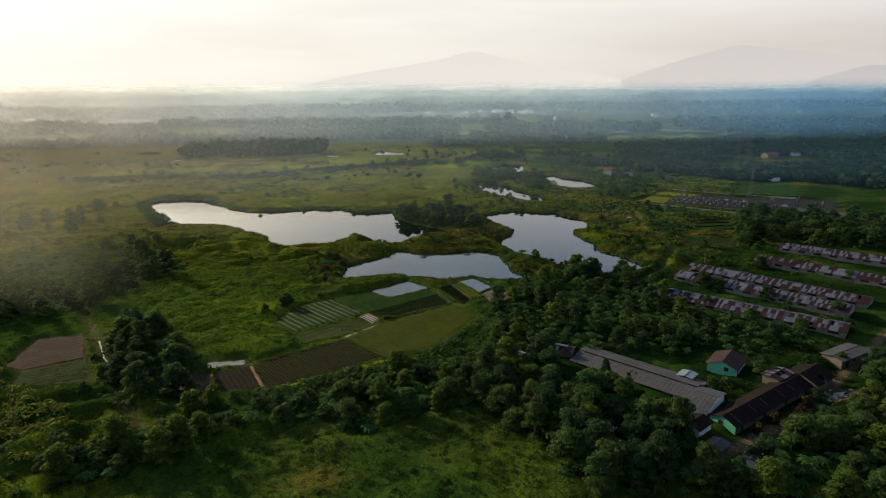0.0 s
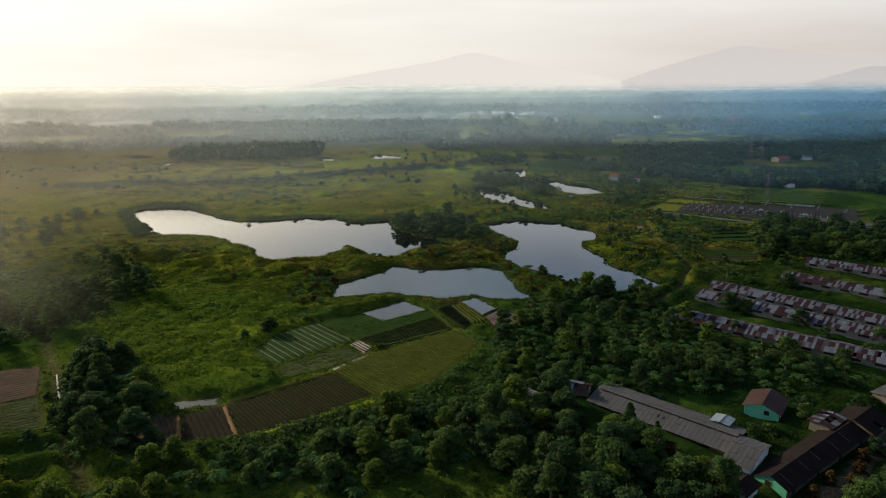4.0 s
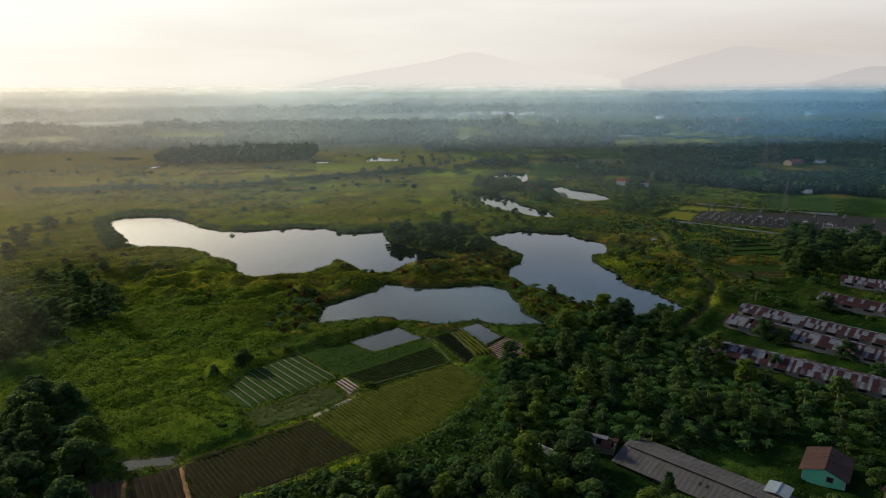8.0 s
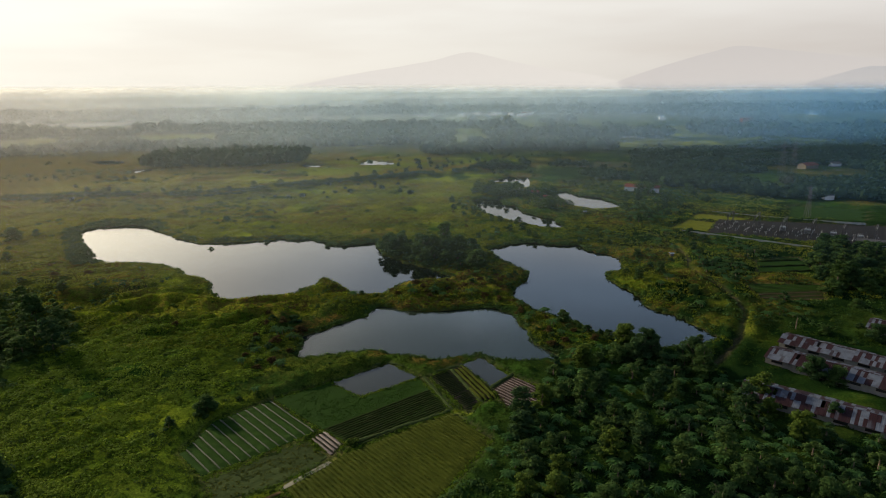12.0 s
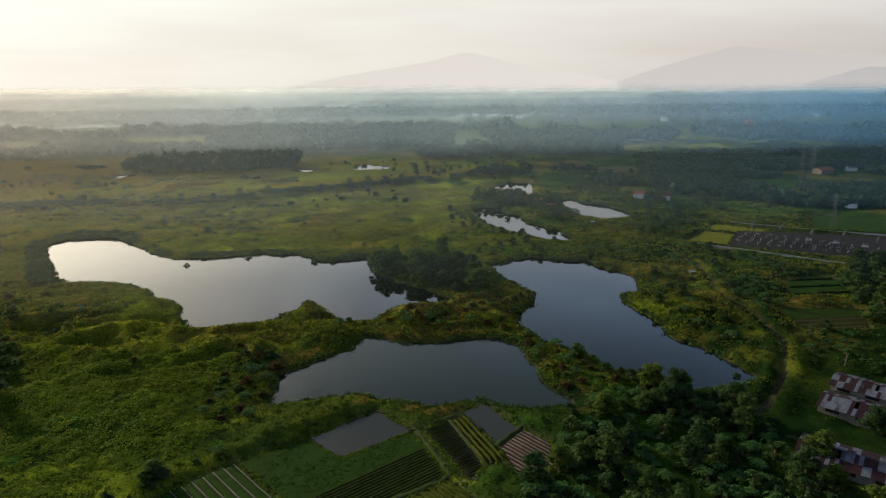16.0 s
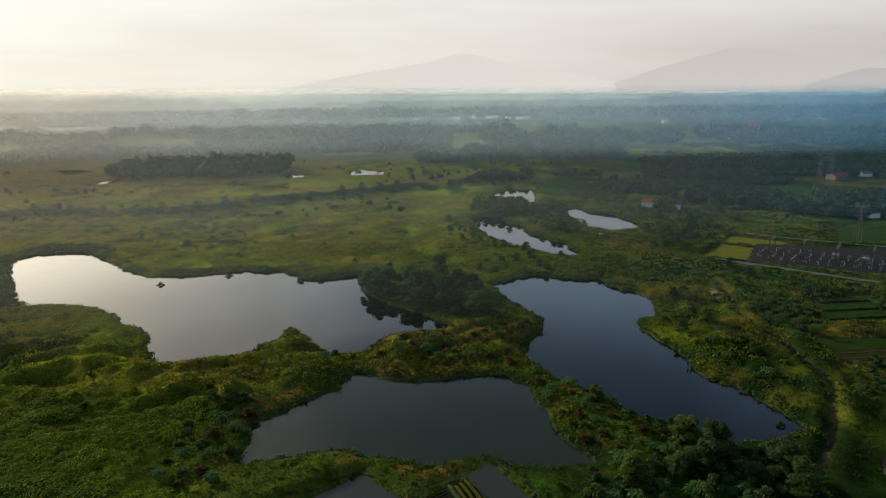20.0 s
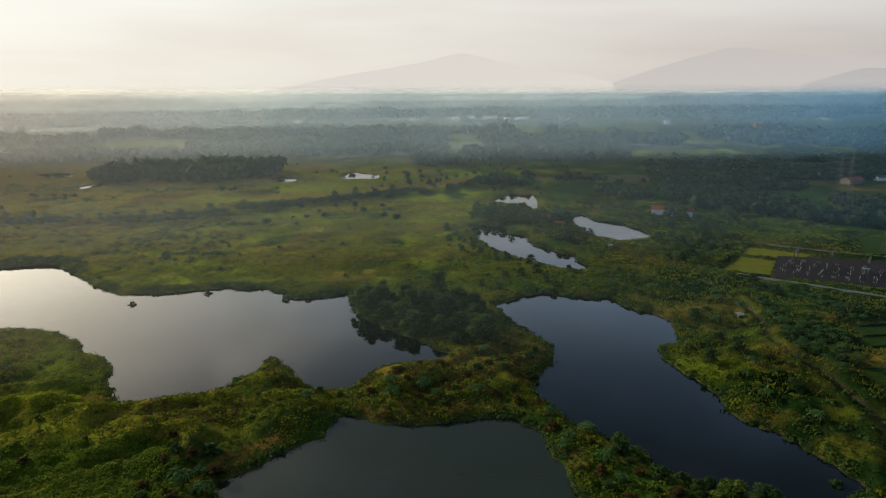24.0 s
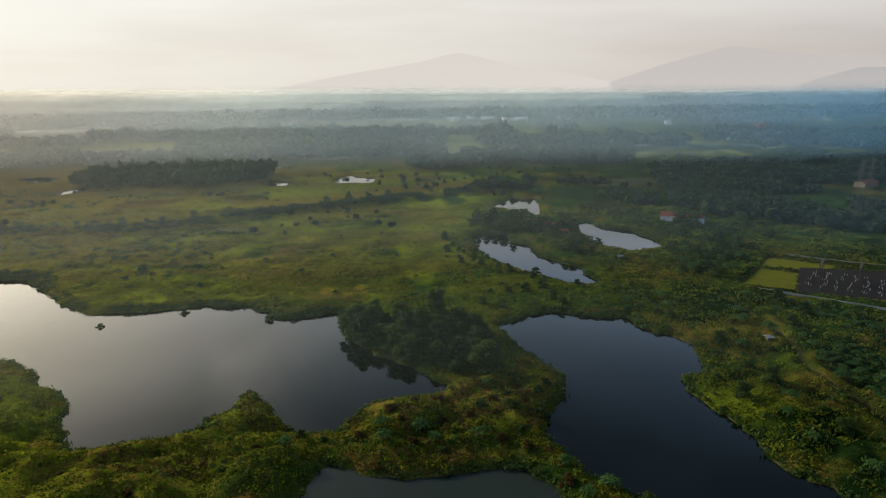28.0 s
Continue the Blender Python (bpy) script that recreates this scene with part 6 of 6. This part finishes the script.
side_house = gabled("house", "roadside house with a flat grey roof", "house", 124.6, 183.5, 30, 15, 6.5, 2.9, 7, WALL_CREAM, ROOF_GREY, "", 2.1, 2)
opening("door", side_house, 3.0, -0.02, 0.0, 1.6, 2.0, 0)
opening("window", side_house, 7.0, -0.02, 0.9, 1.4, 1.1, 0)
gabled("hut", "tiny hut with a zinc roof among the trees", "hut", 72.4, 129.5, 50, 3.4, 3.2, 2.1, 10, WALL_WHITE, ROOF_GREY, "", 1.1, 1)
gabled("hut", "small hut with a dark ribbed roof", "hut", 66.2, 136.0, 40, 4.6, 3.4, 2.2, 12, WALL_CREAM, ROOF_GREY, "", 1.1, 1)
gabled("hut", "old hut with a sagging dark tiled roof", "hut", 63.6, 142.5, 40, 6.5, 5.0, 2.3, 18, WALL_WHITE, ROOF_TILE_DARK, "", 1.2, 2)
gabled("hut", "hut with pale blue walls beside the barn", "hut", 60.6, 149.6, 45, 5.0, 3.0, 2.4, 10, WALL_BLUE, ROOF_GREY, "", 1.2, 1)
gabled("hut", "ruined brick hut beside the long barn", "hut", 33.0, 194.0, -25, 9, 4.2, 2.0, 10, WALL_CREAM, ROOF_PATCH, "", 1.3, 1, 0.25)
low = root("garden_wall", pose(22.0, 194.5, zat(24, 193), 0, 0, -42), "low weathered wall beside the trees", "wall")
for i in range(7):
    panel = part("wall_panel", boxed(0, 1.05, -0.1, 0.1, -0.4, 1.7), CONCRETE, low)
    panel.matrix_local = pose(1.1 * i, 0, 0)

# pale rubble beside the road
rub = root("rubble_heap", pose(114, 166, zat(114, 166)), "pale heap of broken rubble by the road", "rubble")
rr = random.Random(3)
for i in range(40):
    bm = bmesh.new()
    bmesh.ops.create_icosphere(bm, subdivisions=1, radius=rr.uniform(0.25, 0.8))
    for v in bm.verts:
        v.co *= rr.uniform(0.7, 1.2)
    stone = part("stone", bm, RUBBLE, rub)
    stone.matrix_local = pose(rr.gauss(0, 3.6), rr.gauss(0, 2.0), 0.05, rr.uniform(0, 90), 0, rr.uniform(0, 360)) @ Matrix.Diagonal((1, 1, 0.5, 1))

# ---------- electric switchyard ----------
yard_pts = PLOTS["switchyard"]
bm = bmesh.new()
add_prism(bm, yard_pts, -0.4, 0.42)
tagged(part("pavement", bm, GRAVEL_DARK, None), "dark gravel bed of the electric switchyard", "gravel yard", kind="structure")


def lattice_mast(bm, x, y, z0, z1, r0, r1, steps):
    for k in range(4):
        a = math.pi / 4 + math.pi / 2 * k
        rod(bm, (x + r0 * math.cos(a), y + r0 * math.sin(a), z0), (x + r1 * math.cos(a), y + r1 * math.sin(a), z1), 0.10, 0.07, 4)
    for i in range(steps):
        f, g = i / steps, (i + 1) / steps
        ra, rb = r0 + (r1 - r0) * f, r0 + (r1 - r0) * g
        for k in range(4):
            a, b = math.pi / 4 + math.pi / 2 * k, math.pi / 4 + math.pi / 2 * (k + 1)
            rod(bm, (x + ra * math.cos(a), y + ra * math.sin(a), z0 + (z1 - z0) * f), (x + rb * math.cos(b), y + rb * math.sin(b), z0 + (z1 - z0) * g), 0.05, 0.05, 3)


def gantry(x, y, turn, span, tall):
    g = root("gantry", pose(x, y, 0.42, 0, 0, turn), "steel lattice gantry carrying power lines", "gantry", "switchyard gantries")
    for s in (0, span):
        bm = bmesh.new()
        lattice_mast(bm, s, 0, -0.1, tall, 0.55, 0.35, 6)
        part("mast", bm, STEEL_DARK, g)
    bm = bmesh.new()
    for dz in (0, -0.7):
        for dy in (-0.35, 0.35):
            rod(bm, (0, dy, tall + dz), (span, dy, tall + dz), 0.08, 0.08, 4)
    n = int(span / 1.4)
    for i in range(n):
        rod(bm, (span * i / n, -0.35, tall), (span * (i + 1) / n, 0.35, tall - 0.7), 0.05, 0.05, 3)
    part("beam", bm, STEEL_DARK, g)
    for i in range(3):
        bm = bmesh.new()
        for k in range(5):
            rod(bm, (span * (i + 1) / 4, 0, tall - 0.8 - 0.22 * k), (span * (i + 1) / 4, 0, tall - 0.92 - 0.22 * k), 0.14, 0.1, 6)
        part("insulator", bm, PORCELAIN, g)
    return g


ux, uy = math.cos(radians(-38)), math.sin(radians(-38))  # along the yard
vx, vy = -uy, ux
for i in range(7):
    gantry(180 + ux * 15 * i - vx * 6, 470 + uy * 15 * i - vy * 6, 52, 14, 8.0 + (i % 2))


def post_insulator(kind):
    g = root("switchgear_post", pose(0, 0, 0), "white ribbed insulator on a steel stand", "insulator", "switchyard insulators")
    bm = bmesh.new()
    for a in (-0.4, 0.4):
        rod(bm, (a, 0, -0.1), (a, 0, 1.6), 0.08, 0.07, 4)
    add_box(bm, -0.7, 0.7, -0.12, 0.12, 1.6, 1.7)
    part("stand", bm, STEEL_DARK, g)
    for a in (-0.5, 0.5):
        bm = bmesh.new()
        for k in range(4 + kind):
            rod(bm, (a, 0, 1.7 + 0.16 * k), (a, 0, 1.83 + 0.16 * k), 0.15, 0.10, 6)
        part("insulator", bm, PORCELAIN, g)
    return g


first = [post_insulator(0), post_insulator(2)]
for i in range(20):
    for j in range(9):
        x, y = 174 + ux * 5.2 * i + vx * (3.2 * j - 13) + rr.uniform(-1.2, 1.2), 466 + uy * 5.2 * i + vy * (3.2 * j - 13) + rr.uniform(-0.8, 0.8)
        if rr.random() < 0.15 or not inside(np.array([x]), np.array([y]), yard_pts)[0]:
            continue
        m = pose(x, y, 0.42, 0, 0, -38 + rr.choice((0, 90)))
        if first:
            first.pop().matrix_basis = m
            tmpl = [o for o in bpy.data.objects if o.name.startswith("switchgear_post")][0]
        else:
            copy_thing(tmpl, m)
for left in first:
    for o in (*left.children, left):
        bpy.data.objects.remove(o)
for i in range(4):
    tr = root("transformer", pose(205 + ux * 13 * i, 455 + uy * 13 * i, 0.42, 0, 0, -38), "grey power transformer with cooling fins", "transformer", "switchyard transformers")
    part("tank", boxed(-1.5, 1.5, -1, 1, 0, 2.6), STEEL, tr)
    for k in range(6):
        fin = part("cooling_fin", boxed(-0.06, 0.06, -0.4, 0.4, 0.3, 2.2), STEEL_DARK, tr)
        fin.matrix_local = pose(-1.2 + 0.48 * k, -1.4, 0)
    for k in range(3):
        bm = bmesh.new()
        rod(bm, (-0.9 + 0.9 * k, 0, 2.6), (-0.9 + 0.9 * k, 0, 3.9), 0.2, 0.1, 6)
        part("bushing", bm, PORCELAIN, tr)
control = gabled("control_house", "long white control building of the switchyard", "building", 222, 413, -37, 44, 9, 4.0, 9, WALL_WHITE, ROOF_GREY, "", 2.6, 2, z=0.42)
for i in range(9):
    opening("window", control, 3 + 4.6 * i, -0.02, 1.2, 1.8, 1.4, 0)


def boundary(label, pts, tall, z=0.3):
    w = root("boundary_wall", pose(pts[0][0], pts[0][1], z), label, "wall", "switchyard walls")
    for (ax, ay), (bx, by) in zip(pts, pts[1:]):
        n = max(1, int(math.hypot(bx - ax, by - ay) / 4))
        for i in range(n):
            a = math.degrees(math.atan2(by - ay, bx - ax))
            q = part("wall_panel", boxed(0, math.hypot(bx - ax, by - ay) / n - 0.08, -0.1, 0.1, -0.4, tall), CONCRETE, w)
            q.matrix_local = pose(ax + (bx - ax) * i / n - pts[0][0], ay + (by - ay) * i / n - pts[0][1], 0, 0, 0, a)


boundary("low concrete wall along the yellow paddy", [(138, 458), (150, 449.5), (172, 433), (195, 415), (222, 396)], 1.6)
boundary("concrete wall behind the switchyard", [(185, 507), (207, 492), (232, 478), (262, 466)], 1.6)
bm = bmesh.new()
add_prism(bm, [(128.6, 463), (131.6, 461), (179.5, 513), (176.5, 515)], -0.3, 0.62)
tagged(part("road", bm, CONCRETE, None), "narrow grey lane beside the paddy", "road", kind="structure")


def pylon(x, y, tall, label, steel=STEEL_DARK):
    p = root("pylon", pose(x, y, zat(x, y)), label, "pylon", "power pylons")
    bm = bmesh.new()
    lattice_mast(bm, 0, 0, -0.5, tall * 0.6, tall * 0.11, tall * 0.045, 6)
    part("lower_mast", bm, steel, p)
    bm = bmesh.new()
    lattice_mast(bm, 0, 0, tall * 0.6, tall, tall * 0.045, 0.2, 6)
    part("upper_mast", bm, steel, p)
    for f in (0.68, 0.8, 0.91):
        arm = bmesh.new()
        for s in (-1, 1):
            rod(arm, (0, 0, tall * f + 0.5), (s * tall * 0.17, 0, tall * f), 0.14, 0.06, 4)
            rod(arm, (0, 0, tall * f - 0.6), (s * tall * 0.17, 0, tall * f), 0.14, 0.06, 4)
        part("cross_arm", arm, steel, p)
    return p


pylon(240.8, 492.5, 21, "red and white steel pylon at the switchyard")
pylon(266.5, 577.7, 40, "tall grey lattice pylon above the woods")
pylon(283.0, 592.0, 40, "tall grey lattice pylon above the woods")
pylon(212, 2407, 60, "faint far pylon in the haze", HAZE_STEEL)
pylon(-195, 2298, 60, "faint far pylon in the haze", HAZE_STEEL)
pylon(-1309, 2588, 70, "faint far pylon in the haze", HAZE_STEEL)

# wires from the tall pylons away over the woods
wires = root("power_lines", pose(0, 0, 0), "slack power lines strung over the woods", "power lines")
for f in (27.2, 32.0, 36.4):
    for s in (-1, 1):
        bm = bmesh.new()
        prev = None
        for i in range(13):
            u = i / 12
            q = Vector((266.5 + s * 6 - 190 * u, 577.7 + 210 * u, f - 14 * 4 * u * (1 - u) * 0.5))
            if prev:
                rod(bm, prev, q, 0.03, 0.03, 3)
            prev = q
        part("wire", bm, STEEL_DARK, wires)

# ---------- houses in the far woods ----------
VILLAGE = "far village houses"
for x, y, turn, l, w, wall, roof, label in (
    (150, 592, -30, 11, 8, WALL_WHITE, ROOF_RED, "white house with a red tiled roof by the woods"),
    (161, 584, -20, 13, 7, WALL_WHITE, ROOF_RED, "white house with a red tiled roof by the woods"),
    (143, 690, 0, 13, 7, WALL_CREAM, ROOF_TILE_DARK, "low farm building beyond the ponds"),
    (357, 701, 20, 16, 10, WALL_CREAM, ROOF_RED, "red-roofed house among dark trees"),
    (394, 720, 0, 9, 7, WALL_WHITE, ROOF_GREY, "white house among dark trees"),
    (227, 586, 10, 8, 6, WALL_WHITE, ROOF_PATCH, "small house half hidden by trees"),
    (242, 600, -10, 10, 6, WALL_CREAM, ROOF_RED, "small red-roofed house half hidden by trees"),
    (285, 548, 0, 7, 6, WALL_WHITE, ROOF_GREY, "small white house behind the paddy"),
    (263, 1057, -2, 46, 16, WALL_WHITE, ROOF_GREY, "long pale warehouse in the misty fields"),
):
    gabled("house", label, "house", x, y, turn, l, w, 3.4, 22 if l < 30 else 9, wall, roof, VILLAGE, max(2.0, l / 8), 1)
tower = gabled("brick_tower_block", "orange brick block rising above the misty woods", "building", 552, 1254, 0, 18, 12, 14, 6, ROOF_RED, ROOF_RED, VILLAGE, 4.5, 1)
for j in range(4):
    for i in range(5):
        opening("window", tower, 2 + 3.4 * i, -0.02, 1.2 + 3.3 * j, 1.6, 1.6, 0)
vr = random.Random(8)
for i in range(46):
    x = vr.gauss(150, 60) if i < 13 else vr.uniform(-700, 900)
    y = vr.uniform(1600, 1850) if i < 13 else vr.uniform(1150, 2300)
    gabled("house", "pale house in the misty far village" if i % 3 else "reddish house in the misty far village", "house", x, y, vr.uniform(-30, 30), vr.uniform(9, 17), vr.uniform(7, 11),
           vr.uniform(5, 8), 18, WALL_WHITE, ROOF_BLUE if i % 3 else ROOF_RED, VILLAGE, 8.0, 1)

# brick-makers' roofs by the long pond
for x, y, l in ((64, 588, 6), (69, 577, 5), (76, 576, 5), (79, 561, 5)):
    gabled("brick_kiln_shed", "low open shed with an orange tiled roof by the pond", "shed", x, y, -20, l, 3, 1.7, 18, WALL_CREAM, ROOF_RED, "brick-makers' sheds", 1.4, 1)
gabled("hut", "tiny white hut on the pond bank", "hut", 97, 502, 10, 1.9, 1.6, 1.3, 10, WALL_CREAM, ROOF_BLUE, "", 1.2, 1)
gabled("hut", "tiny blue-roofed hut in the meadow", "hut", 118, 398, 10, 1.7, 1.5, 1.1, 10, WALL_CREAM, ROOF_BLUE, "", 1.2, 1)
